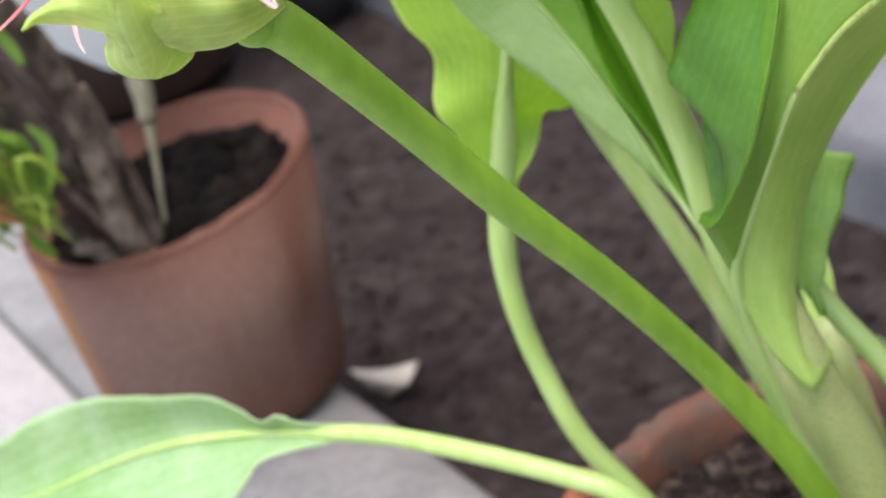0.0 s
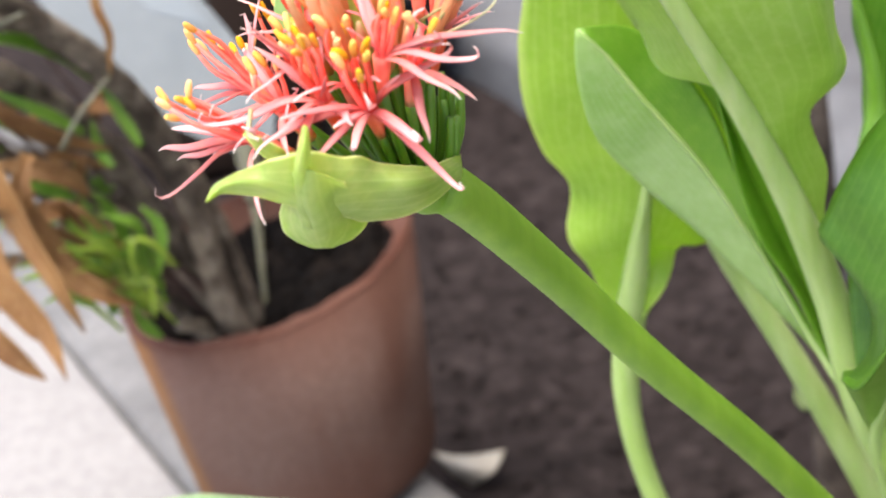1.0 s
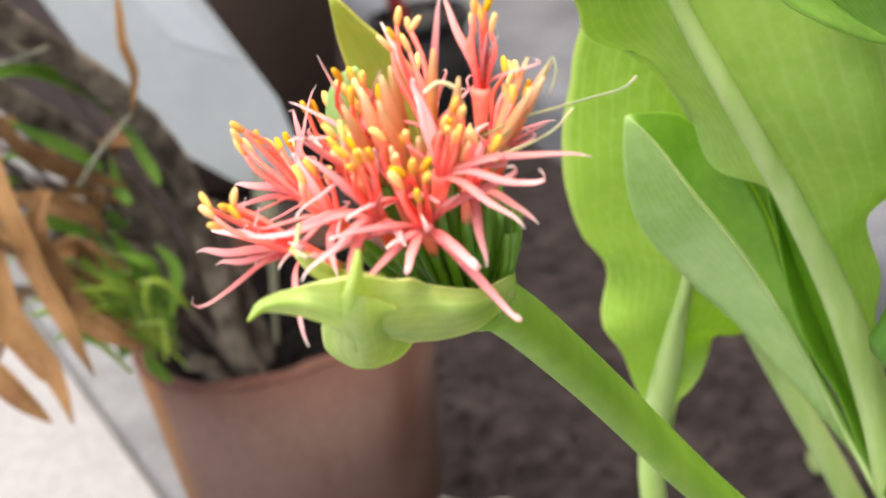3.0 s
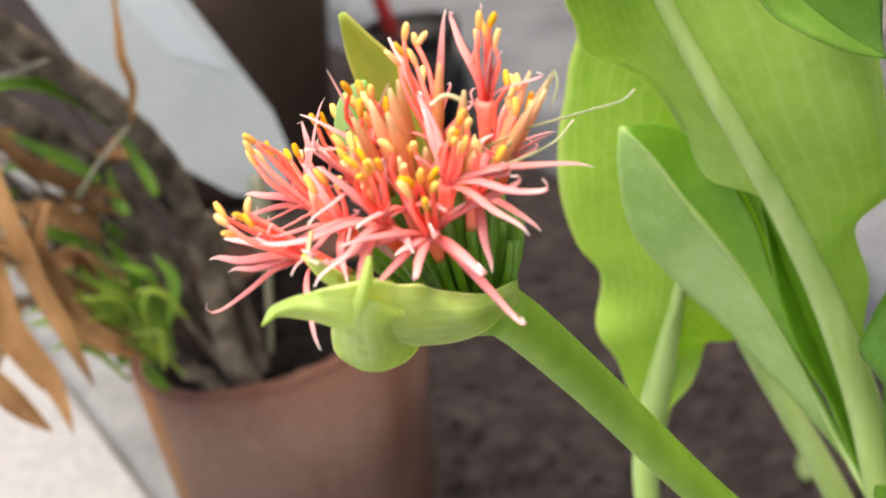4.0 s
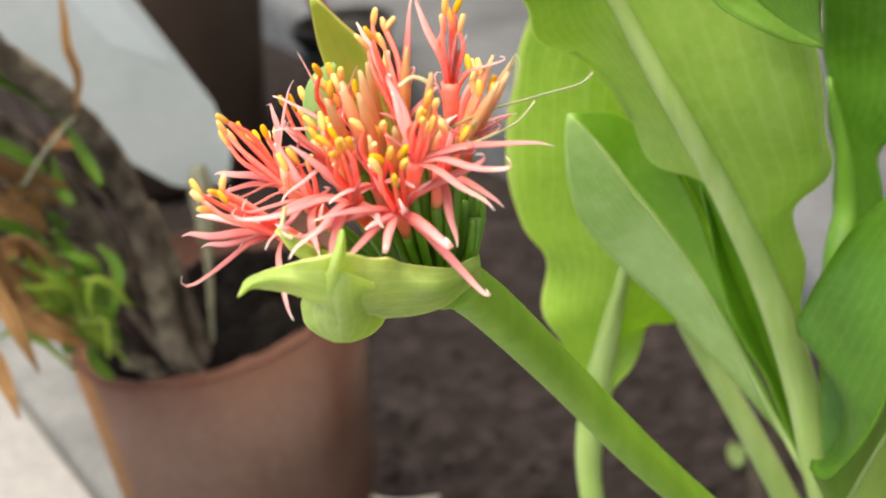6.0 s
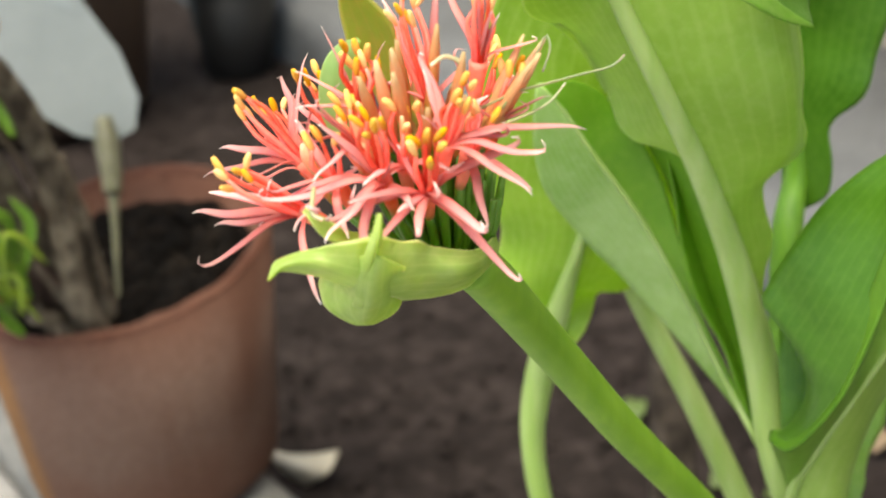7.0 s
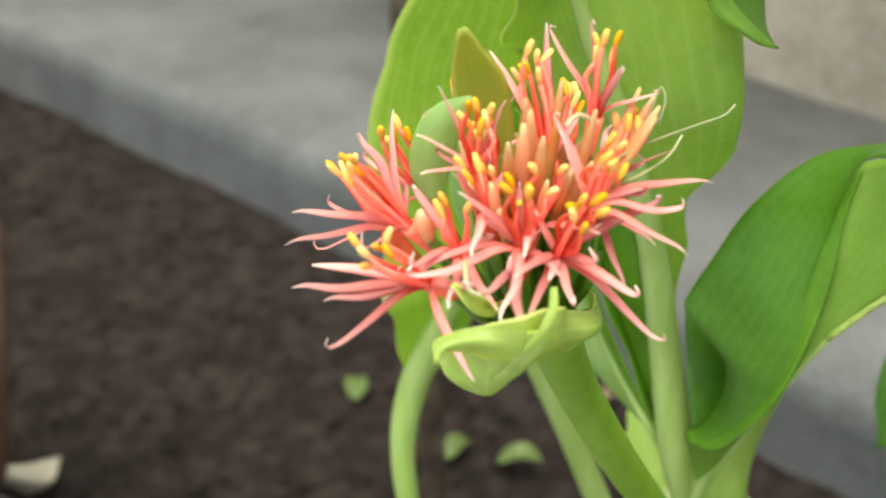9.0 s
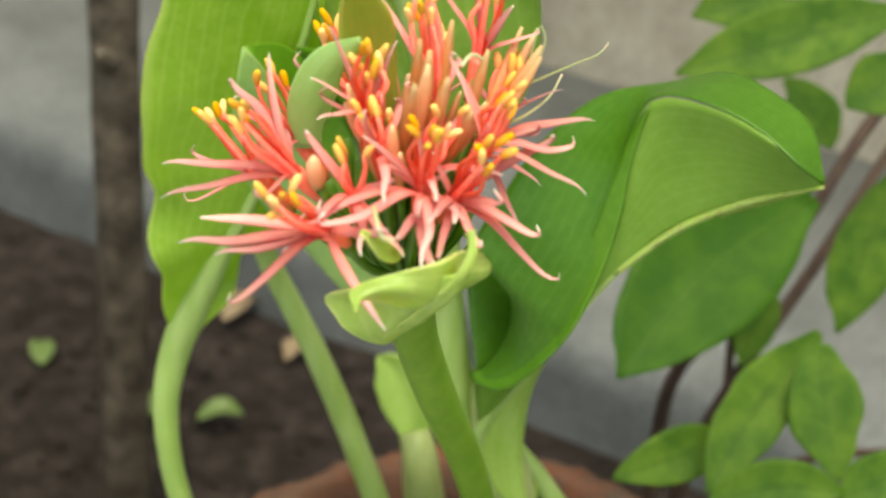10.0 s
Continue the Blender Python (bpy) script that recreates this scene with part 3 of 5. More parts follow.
B_LEFT = [(0.0836, 0.1636, 0.6032), (0.0819, 0.1641, 0.591), (0.083, 0.1681, 0.5718), (0.0877, 0.1717, 0.5547), (0.1005, 0.1777, 0.5339), (0.1229, 0.1753, 0.5044), (0.1407, 0.1666, 0.4798), (0.1549, 0.1473, 0.458), (0.1598, 0.126, 0.4488)]
B_MID = [(0.0846, 0.1640, 0.6028), (0.0923, 0.1632, 0.5925), (0.1044, 0.1626, 0.5714), (0.1219, 0.1596, 0.5421), (0.1386, 0.1542, 0.5063), (0.147, 0.1488, 0.4829), (0.1588, 0.1299, 0.4505)]
B_RIGHT = [(0.0852, 0.1645, 0.6029), (0.1005, 0.1660, 0.6003), (0.1117, 0.166, 0.5916), (0.125, 0.1586, 0.5699), (0.1312, 0.1499, 0.544), (0.1357, 0.1418, 0.5139), (0.1478, 0.1363, 0.4806), (0.1591, 0.1279, 0.4507)]
# outer half carries the sheen in its colour, inner half goes without it
leaf = part("leaf", blade_bm([B_LEFT, B_MID], 40, 10, 0.0008, 40), M_LEAF_SHEEN, plant, "folded leaf with a pale sheen painted into its underside", 0.0008)
part("midrib", tube_bm(B_MID, [0.0006, 0.0011, 0.0015, 0.002, 0.0025], 24, 8), M_PETIOLE, leaf)
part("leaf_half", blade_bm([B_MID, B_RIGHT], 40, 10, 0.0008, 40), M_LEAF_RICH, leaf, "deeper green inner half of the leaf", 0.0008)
B2_LEFT = [(0.126, 0.146, 0.585), (0.128, 0.146, 0.570), (0.130, 0.143, 0.546), (0.134, 0.138, 0.520), (0.146, 0.136, 0.491), (0.158, 0.130, 0.450)]
B2_RIGHT = [(0.127, 0.155, 0.587), (0.136, 0.157, 0.565), (0.147, 0.154, 0.533), (0.155, 0.149, 0.496), (0.162, 0.135, 0.450)]
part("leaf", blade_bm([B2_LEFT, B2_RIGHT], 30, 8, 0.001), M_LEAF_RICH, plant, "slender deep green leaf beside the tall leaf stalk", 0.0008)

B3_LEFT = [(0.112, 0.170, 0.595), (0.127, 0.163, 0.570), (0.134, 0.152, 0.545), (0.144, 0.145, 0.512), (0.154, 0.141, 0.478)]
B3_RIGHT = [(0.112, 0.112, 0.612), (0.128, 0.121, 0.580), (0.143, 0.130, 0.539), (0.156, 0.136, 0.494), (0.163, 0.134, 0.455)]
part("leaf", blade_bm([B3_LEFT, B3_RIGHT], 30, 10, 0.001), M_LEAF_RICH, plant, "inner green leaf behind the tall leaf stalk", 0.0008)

X_STALK = [(0.118, 0.210, 0.540), (0.130, 0.222, 0.505), (0.143, 0.228, 0.470), (0.165, 0.220, 0.417), (0.186, 0.213, 0.360), (0.207, 0.205, 0.294), (0.220, 0.190, 0.235)]
part("petiole", tube_bm(X_STALK, [0.004, 0.005, 0.006, 0.0065, 0.007], 36, 14), M_PETIOLE, plant, "pale green leaf stalk rising from the soil")

C_MID = [(0.071, 0.094, 0.705), (0.093, 0.099, 0.654), (0.108, 0.099, 0.620), (0.125, 0.107, 0.583), (0.142, 0.117, 0.539), (0.155, 0.124, 0.494), (0.163, 0.122, 0.447)]
C_LEFT = [(0.022, 0.0554, 0.7149), (0.0512, 0.069, 0.6854), (0.0573, 0.0789, 0.6705), (0.0625, 0.0942, 0.6557), (0.0756, 0.1131, 0.6426), (0.0877, 0.1265, 0.6293), (0.096, 0.1338, 0.6165), (0.1001, 0.1341, 0.607), (0.1009, 0.1296, 0.5962), (0.1051, 0.1222, 0.5918), (0.1156, 0.1116, 0.5908), (0.124, 0.1081, 0.586)]
C_RIGHT = [(0.150, 0.085, 0.710), (0.152, 0.090, 0.670), (0.153, 0.094, 0.633), (0.156, 0.097, 0.606), (0.160, 0.105, 0.586), (0.150, 0.112, 0.572), (0.156, 0.118, 0.552), (0.155, 0.120, 0.528)]
C_BLADE_MID_L = [(0.071, 0.094, 0.705), (0.093, 0.099, 0.654), (0.108, 0.099, 0.620), (0.125, 0.107, 0.583)]
C_BLADE_MID_R = [(0.071, 0.094, 0.705), (0.093, 0.099, 0.654), (0.108, 0.099, 0.620), (0.125, 0.107, 0.583), (0.142, 0.117, 0.539), (0.152, 0.122, 0.505)]
leaf = part("leaf", blade_bm([C_LEFT, C_BLADE_MID_L], 64, 22, 0.003, 42), M_LEAF, plant, "tall light green leaf with a thick pale midrib", 0.0008)
C_SWELL = []
for a, b, lift in zip(even(C_BLADE_MID_R, 8), even(C_RIGHT, 8), (0.0, 0.002, 0.007, 0.014, 0.016, 0.009, 0.001, 0.0, 0.0)):
    C_SWELL.append(a.lerp(b, 0.74) + Vector((-0.1, -0.9, 0.25)) * lift)
part("leaf_half", blade_bm([C_BLADE_MID_R, C_SWELL, C_RIGHT], 56, 24, 0.004, 42), M_LEAF, leaf, "", 0.0008)
C_CURL = [(0.0773, 0.1107, 0.6422), (0.0886, 0.1195, 0.6361), (0.098, 0.1274, 0.6273), (0.1032, 0.1267, 0.6157)]
part("leaf_curl", blade_bm([C_LEFT[4:8], C_CURL], 36, 6, 0.0006, 60), M_LEAF, leaf, "shiny rolled margin of the leaf", 0.0008)
C_STALK = C_MID + [(0.176, 0.120, 0.408), (0.188, 0.123, 0.372), (0.203, 0.125, 0.335), (0.222, 0.124, 0.235)]
part("midrib", tube_bm(C_STALK, [0.0022, 0.0036, 0.0050, 0.0070, 0.0090, 0.0096, 0.0095], 60, 16), M_PETIOLE, leaf, "thick pale midrib and leaf stalk")

D_LOW = [(0.0968, 0.0705, 0.7456), (0.0951, 0.0617, 0.7148), (0.0999, 0.0542, 0.6873), (0.1079, 0.054, 0.6687), (0.1204, 0.0542, 0.6582), (0.1325, 0.0604, 0.6502), (0.146, 0.067, 0.644)]
D_UP = [(0.112, 0.0708, 0.7101), (0.1107, 0.0633, 0.6837), (0.1147, 0.0623, 0.6736), (0.1206, 0.0623, 0.6666), (0.1284, 0.063, 0.6586), (0.1365, 0.0642, 0.6518), (0.146, 0.0672, 0.6445)]
D_BACK_L = [(0.1242, 0.075, 0.6821), (0.1212, 0.0704, 0.6706), (0.1223, 0.068, 0.6648), (0.1299, 0.0677, 0.657), (0.1378, 0.0679, 0.6504), (0.1467, 0.0691, 0.6439)]
D_BACK_R = [(0.1555, 0.0895, 0.6737), (0.1527, 0.0847, 0.6617), (0.1508, 0.0818, 0.6542), (0.1486, 0.0769, 0.6472), (0.1478, 0.0728, 0.6451), (0.1472, 0.07, 0.6435)]
leaf = part("leaf", blade_bm([D_LOW, D_UP], 30, 8, 0.0006), M_LEAF_TIP, plant, "pointed leaf tip curving forward", 0.0008)
# same leaf as the tip; its shade is put in as deep green
part("leaf_half", blade_bm([D_BACK_L, D_BACK_R], 30, 10, 0.001), M_LEAF_DEEP, leaf, "inner half of the leaf tip, its shade painted deep green", 0.0008)

E_LEFT = [(0.199, 0.209, 0.660), (0.204, 0.221, 0.610), (0.206, 0.224, 0.590), (0.206, 0.219, 0.554), (0.205, 0.213, 0.513)]
E_RIGHT = [(0.255, 0.200, 0.640), (0.239, 0.199, 0.583), (0.231, 0.196, 0.563), (0.221, 0.202, 0.550), (0.219, 0.199, 0.522), (0.212, 0.206, 0.512)]
E_STALK = [(0.2060, 0.2200, 0.580), (0.210, 0.214, 0.545), (0.209, 0.211, 0.525), (0.202, 0.203, 0.507), (0.196, 0.191, 0.481), (0.189, 0.169, 0.450), (0.190, 0.140, 0.400)]
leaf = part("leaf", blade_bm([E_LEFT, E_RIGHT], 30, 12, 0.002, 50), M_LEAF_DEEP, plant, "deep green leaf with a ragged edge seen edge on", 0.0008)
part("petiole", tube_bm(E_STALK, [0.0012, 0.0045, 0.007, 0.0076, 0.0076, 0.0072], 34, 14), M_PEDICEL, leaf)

F_UP = [(0.16, 0.1004, 0.4786), (0.1608, 0.0943, 0.4992), (0.1582, 0.0969, 0.5151), (0.1473, 0.1051, 0.5282), (0.151, 0.106, 0.537), (0.156, 0.102, 0.550), (0.170, 0.099, 0.570), (0.190, 0.091, 0.587), (0.204, 0.071, 0.597), (0.213, 0.049, 0.606), (0.212, 0.018, 0.602), (0.203, 0.000, 0.588)]
F_IN = [(0.150, 0.101, 0.4745), (0.1520, 0.0825, 0.4830), (0.1590, 0.0675, 0.5065), (0.166, 0.060, 0.530), (0.174, 0.061, 0.552), (0.180, 0.065, 0.575), (0.185, 0.064, 0.597), (0.188, 0.045, 0.604), (0.192, 0.024, 0.601), (0.194, 0.006, 0.594), (0.203, 0.000, 0.587)]
F_MID = [(0.203, 0.000, 0.586), (0.199, 0.026, 0.570), (0.189, 0.047, 0.552), (0.178, 0.062, 0.530), (0.170, 0.076, 0.501), (0.163, 0.090, 0.472), (0.160, 0.104, 0.442)]
F_BACK = [(0.206, 0.002, 0.585), (0.232, 0.050, 0.560), (0.238, 0.090, 0.540), (0.225, 0.118, 0.515), (0.205, 0.124, 0.482), (0.190, 0.122, 0.445), (0.176, 0.116, 0.420)]
F_IN_DOWN = [(0.203, 0.000, 0.587), (0.193, 0.014, 0.598), (0.189, 0.040, 0.603), (0.185, 0.063, 0.597), (0.180, 0.064, 0.575), (0.173, 0.060, 0.552), (0.164, 0.060, 0.528), (0.1575, 0.0655, 0.5065), (0.1495, 0.0820, 0.4805), (0.149, 0.100, 0.4735)]
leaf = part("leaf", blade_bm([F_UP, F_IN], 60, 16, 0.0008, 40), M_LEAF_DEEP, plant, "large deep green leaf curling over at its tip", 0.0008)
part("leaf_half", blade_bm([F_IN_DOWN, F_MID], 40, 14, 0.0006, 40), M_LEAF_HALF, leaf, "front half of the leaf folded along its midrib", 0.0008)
F_LIP = [(0.1823, 0.0674, 0.5841), (0.1747, 0.0669, 0.564), (0.1682, 0.0681, 0.5413), (0.1654, 0.0735, 0.5204), (0.1613, 0.0799, 0.5012), (0.1554, 0.0903, 0.4829), (0.1508, 0.104, 0.4744)]
part("leaf_lip", blade_bm([F_LIP, [(p[0] - 0.0010, p[1] - 0.0010, p[2] - 0.0002) for p in F_IN_DOWN[3:]]], 40, 8, 0.0004, 40), M_LEAF_LIP, leaf, "smooth turned-out margin of the leaf, painted a little brighter", 0.0008)
# added deep green sheet that stands in for the shade inside the hollow
part("leaf_throat_shade", blade_bm([[(0.1631, 0.1249, 0.5123), (0.1593, 0.1163, 0.4936), (0.156, 0.1057, 0.4719)], [(0.1813, 0.1169, 0.5119), (0.1781, 0.1079, 0.4931), (0.1681, 0.1004, 0.4716)]], 16, 8, 0.0004, 40), M_LEAF_DEEP, leaf, "dark green sheet standing in for shade in the leaf's hollow throat", 0.0008)
part("leaf_sheath", blade_bm([F_MID + [(0.1665, 0.0985, 0.412)], [(0.224, 0.052, 0.545), (0.222, 0.070, 0.540), (0.212, 0.088, 0.520), (0.196, 0.098, 0.488), (0.183, 0.100, 0.455), (0.1755, 0.0935, 0.425), (0.1780, 0.0880, 0.396)], F_BACK[:-1] + [(0.183, 0.108, 0.420), (0.1905, 0.0965, 0.404)]], 48, 16, 0.0006, 40), M_LEAF_PALE, leaf, "pale outer side of the leaf", 0.0008)
part("midrib", tube_bm(F_MID + [(0.170, 0.112, 0.400), (0.190, 0.115, 0.335), (0.214, 0.118, 0.235)], [0.0005, 0.0009, 0.0013, 0.002, 0.004, 0.0075, 0.0105, 0.012], 48, 14), M_PETIOLE, leaf, "pale midrib widening into the stem")
part("midrib_edge", tube_bm([Vector(p) + Vector((-0.0004, -0.0007, 0.0003)) for p in F_MID[:4]], [0.0005, 0.0013, 0.0014, 0.0009], 26, 8), M_RIB_WORN, leaf, "worn brown-speckled edge of the midrib")
part("leaf_margin", tube_bm([Vector(p) + Vector((0, -0.0008, 0.0006)) for p in F_MID[:4]], [0.0003, 0.0006, 0.0006, 0.0002], 26, 6, wobble=0.9), M_DRY, leaf, "thin withered brown edge of the leaf")
part("stem_base", tube_bm([(0.1690, 0.1170, 0.458), (0.1735, 0.1095, 0.430), (0.1787, 0.1035, 0.4057), (0.1880, 0.1085, 0.3728), (0.2010, 0.1125, 0.332), (0.219, 0.118, 0.235)], [0.006, 0.0115, 0.0138, 0.0148, 0.0158, 0.017], 40, 20, 0.95), M_SHEATH, plant, "thick pale stem base with brown speckles")

G_STALK = [(0.180, 0.145, 0.452), (0.194, 0.140, 0.424), (0.206, 0.129, 0.400), (0.219, 0.116, 0.377), (0.240, 0.100, 0.330), (0.262, 0.090, 0.236)]
part("petiole", tube_bm(G_STALK, [0.004, 0.005, 0.0055, 0.006], 30, 12), M_PETIOLE, plant, "green leaf stalk leaning outwards")
H_LEFT = [(0.201, 0.141, 0.468), (0.191, 0.134, 0.448), (0.188, 0.125, 0.430), (0.195, 0.117, 0.408)]
H_MID = [(0.212, 0.152, 0.464), (0.203, 0.147, 0.442), (0.197, 0.133, 0.425), (0.196, 0.118, 0.408)]
H_RIGHT = [(0.229, 0.150, 0.456), (0.217, 0.145, 0.434), (0.204, 0.130, 0.422), (0.197, 0.116, 0.408)]
part("leaf", blade_bm([H_LEFT, H_MID, H_RIGHT], 24, 12, 0.004, 90), M_LEAF_MID, plant, "small crumpled curled leaf", 0.0008)

L_MID = [(-0.2264, 0.3781, 0.2749), (-0.1645, 0.341, 0.3004), (-0.1244, 0.3205, 0.3175), (-0.0904, 0.2997, 0.3307), (-0.0598, 0.2805, 0.3376), (-0.0311, 0.2596, 0.343), (-0.0044, 0.238, 0.3464)]
L_UP = [(-0.2299, 0.3919, 0.3003), (-0.1858, 0.3657, 0.3244), (-0.1576, 0.3523, 0.3404), (-0.1247, 0.3274, 0.3543), (-0.0903, 0.3006, 0.3598), (-0.0611, 0.2776, 0.3633), (-0.0487, 0.2658, 0.3594), (-0.0404, 0.2566, 0.3534), (-0.0312, 0.2521, 0.3573), (-0.0239, 0.2473, 0.3531), (-0.0033, 0.2378, 0.3507)]
L_LOW = [(-0.2167, 0.3279, 0.2744), (-0.1478, 0.2845, 0.2905), (-0.0999, 0.2593, 0.3038), (-0.0667, 0.2433, 0.322), (-0.0531, 0.2438, 0.332), (-0.0456, 0.246, 0.3379), (-0.0304, 0.2439, 0.3406), (-0.0055, 0.2346, 0.344)]
L_STALK = [(-0.0598, 0.2805, 0.3376), (-0.0311, 0.2596, 0.343), (-0.0044, 0.238, 0.3464), (0.0205, 0.2151, 0.3494), (0.0544, 0.1829, 0.3484), (0.0858, 0.1556, 0.3434), (0.1074, 0.1385, 0.3348), (0.135, 0.130, 0.290), (0.160, 0.130, 0.236)]
leaf = part("leaf", blade_bm([L_UP, L_MID, L_LOW], 60, 18, 0.004, 42), M_LEAF_SKY_SHEEN, plant, "low green leaf, pale with painted sky sheen, arching out over the pot", 0.0008)
part("midrib", tube_bm(L_MID, [0.001, 0.002, 0.003, 0.004], 20, 8, 0.7), M_PETIOLE, leaf)
part("petiole", tube_bm(L_STALK, [0.0012, 0.0044, 0.0048, 0.005, 0.0052, 0.0055], 36, 12), M_PETIOLE, leaf)

# small seedling leaves at the foot of the stem
for k in range(7):
    a = 0.7 + 0.9 * k
    p = Vector((0.200 + 0.05 * math.cos(a), 0.110 + 0.04 * math.sin(a), 0.243))
    spine = [p, p + Vector((0.004 * math.cos(a), 0.004 * math.sin(a), 0.012)), p + Vector((0.016 * math.cos(a), 0.016 * math.sin(a), 0.018))]
    seed = single("seedling", blade_bm(sides_of(spine, 0.005, (0, -0.4, 1)), 8, 4), M_GRASS, "tiny green seedling leaf in the potting soil", "seedling", "seedlings", thick=0.0005)
stub = thing("stem_stub", (0.250, 0.224, 0.243), "old speckled stem stub with a pale young leaf", "stem")
part("stub", tube_bm([(0.252, 0.226, 0.236), (0.240, 0.215, 0.285), (0.232, 0.213, 0.325), (0.234, 0.221, 0.340)], [0.0125, 0.0115, 0.011, 0.008], 16, 14, wobble=0.08), M_SHEATH, stub)
part("leaf", blade_bm(sides_of([(0.232, 0.216, 0.330), (0.236, 0.230, 0.350), (0.235, 0.243, 0.366), (0.229, 0.249, 0.372)], 0.012, (-0.7, -0.6, 0.4), 0.5, base=0.7), 14, 8, 0.003, 80), M_LEAF_PALE, stub, "pale curled young leaf", 0.0008)

# ---------------------------------------------------------------- the flower head
HEAD = Vector((0.013, -0.008, 0.622))
bm = bmesh.new()
bmesh.ops.create_uvsphere(bm, u_segments=16, v_segments=10, radius=0.0072)
for v in bm.verts:
    v.co = HEAD + Vector((v.co.x, v.co.y, v.co.z * 0.8))
for f in bm.faces:
    f.smooth = True
head = part("flower_head", bm, M_PED, plant, "dense head of orange-red flowers with yellow anthers")

SHEET_TOP = [(-0.0379, -0.0485, 0.6472), (-0.0358, -0.0437, 0.6486), (-0.0319, -0.0435, 0.6499), (-0.0273, -0.0464, 0.6519), (-0.0199, -0.0514, 0.6545), (-0.0122, -0.0493, 0.6535), (-0.0006, -0.0396, 0.6455), (0.0115, -0.0329, 0.6382), (0.0222, -0.0155, 0.6327)]
SHEET_MID = [(-0.0379, -0.0485, 0.6472), (-0.0348, -0.0460, 0.6486), (-0.0310, -0.0470, 0.6496), (-0.0265, -0.0496, 0.6496), (-0.0206, -0.0504, 0.6465), (-0.0149, -0.0482, 0.6425), (-0.0018, -0.0404, 0.6380), (0.0107, -0.0373, 0.6353), (0.0215, -0.0192, 0.6316)]
SHEET_LOW = [(-0.0379, -0.0485, 0.6472), (-0.0340, -0.0436, 0.6467), (-0.0279, -0.0431, 0.6440), (-0.0218, -0.0428, 0.6409), (-0.0145, -0.0395, 0.6349), (-0.0039, -0.0297, 0.6268), (0.0032, -0.0269, 0.6247), (0.0113, -0.0271, 0.6261), (0.0213, -0.0175, 0.6277)]
SHEET_FOOT = [(0.020, 0.000, 0.622), (0.020, 0.000, 0.622), (0.018, -0.002, 0.621), (0.016, -0.004, 0.621), (0.014, -0.006, 0.620), (0.014, -0.006, 0.620), (0.018, -0.002, 0.621), (0.022, 0.002, 0.622)]
sheet = part("bract", blade_bm([SHEET_TOP, SHEET_MID, SHEET_LOW], 56, 22, 0.0016, 150), M_BRACT, head, "pale green papery bract reflexed under the flowers", 0.0007)
part("bract_foot", blade_bm([SHEET_LOW[3:], SHEET_FOOT[:5]], 24, 10, 0.0006, 150), M_BRACT, sheet, "", 0.0007)
LOBE_L = [(-0.0222, -0.0420, 0.6455), (-0.0229, -0.0212, 0.6332), (-0.0243, -0.0240, 0.6303), (-0.0234, -0.0294, 0.6275), (-0.0183, -0.0334, 0.6245)]
LOBE_M = [(-0.0149, -0.0545, 0.6519), (-0.0157, -0.0517, 0.6446), (-0.0159, -0.0437, 0.6349), (-0.0160, -0.0361, 0.6269), (-0.0158, -0.0340, 0.6242)]
LOBE_R = [(-0.0071, -0.0474, 0.6439), (-0.0041, -0.0292, 0.6306), (-0.0039, -0.0223, 0.6237), (-0.0074, -0.0279, 0.6226), (-0.0134, -0.0316, 0.6227)]
part("bract_lobe", blade_bm([LOBE_L, LOBE_M, LOBE_R], 34, 20, 0.0008, 220), M_BRACT, sheet, "rounded translucent lobe of the bract", 0.0006)
RIDGE_L = [(-0.0126, -0.0533, 0.6609), (-0.0149, -0.0553, 0.6569), (-0.0170, -0.0542, 0.6511), (-0.0184, -0.0478, 0.6422), (-0.0187, -0.0399, 0.6328)]
RIDGE_M = [(-0.0123, -0.0542, 0.6614), (-0.0138, -0.0567, 0.6572), (-0.0155, -0.0553, 0.6515), (-0.0167, -0.0494, 0.6429), (-0.0170, -0.0413, 0.6325)]
RIDGE_R = [(-0.0120, -0.0534, 0.6606), (-0.0126, -0.0541, 0.6561), (-0.0139, -0.0526, 0.6500), (-0.0152, -0.0468, 0.6414), (-0.0153, -0.0392, 0.6318)]
part("bract_tip", blade_bm([RIDGE_L, RIDGE_M, RIDGE_R], 26, 10, 0.0005, 200), M_BRACT, sheet, "pale folded tip of the bract", 0.0007)
part("bract", blade_bm(sides_of([(-0.0268, -0.0356, 0.6569), (-0.0228, -0.0374, 0.6528), (-0.0183, -0.0366, 0.6488), (-0.008, -0.028, 0.643)], 0.0020, (-0.4, -0.7, 0.5), 0.3, base=0.3, tip=0.2), 14, 8, 0.0006, 150), M_BRACT, head, "small green inner bract", 0.0007)
part("bract", blade_bm(sides_of([(0.004, -0.006, 0.660), (0.001, -0.003, 0.676), (-0.003, -0.003, 0.690), (-0.0085, -0.0078, 0.7025)], 0.0066, (-0.55, -1, 0.1), 0.5, base=0.8, tip=0.16, wide=0.5), 22, 12, 0.001, 100), M_BRACT_YELLOW, head, "upright yellow-green hooded bract among the flowers", 0.0008)
part("bract", blade_bm(sides_of([(-0.0105, 0.003, 0.656), (-0.0118, 0.002, 0.666), (-0.0105, -0.001, 0.6775), (-0.0062, -0.0075, 0.6855)], 0.0050, (-0.45, -0.8, 0.35), -0.3, base=0.6, tip=0.12), 20, 12, 0.0008, 100), M_HOOD, head, "pale green hooded bract among the flowers", 0.0008)

# florets: each is a green stalk and red tube with spreading tepals and a tight bunch of stamens
rnd = random.Random(11)
FOOT = Vector((0.011, -0.009, 0.622))


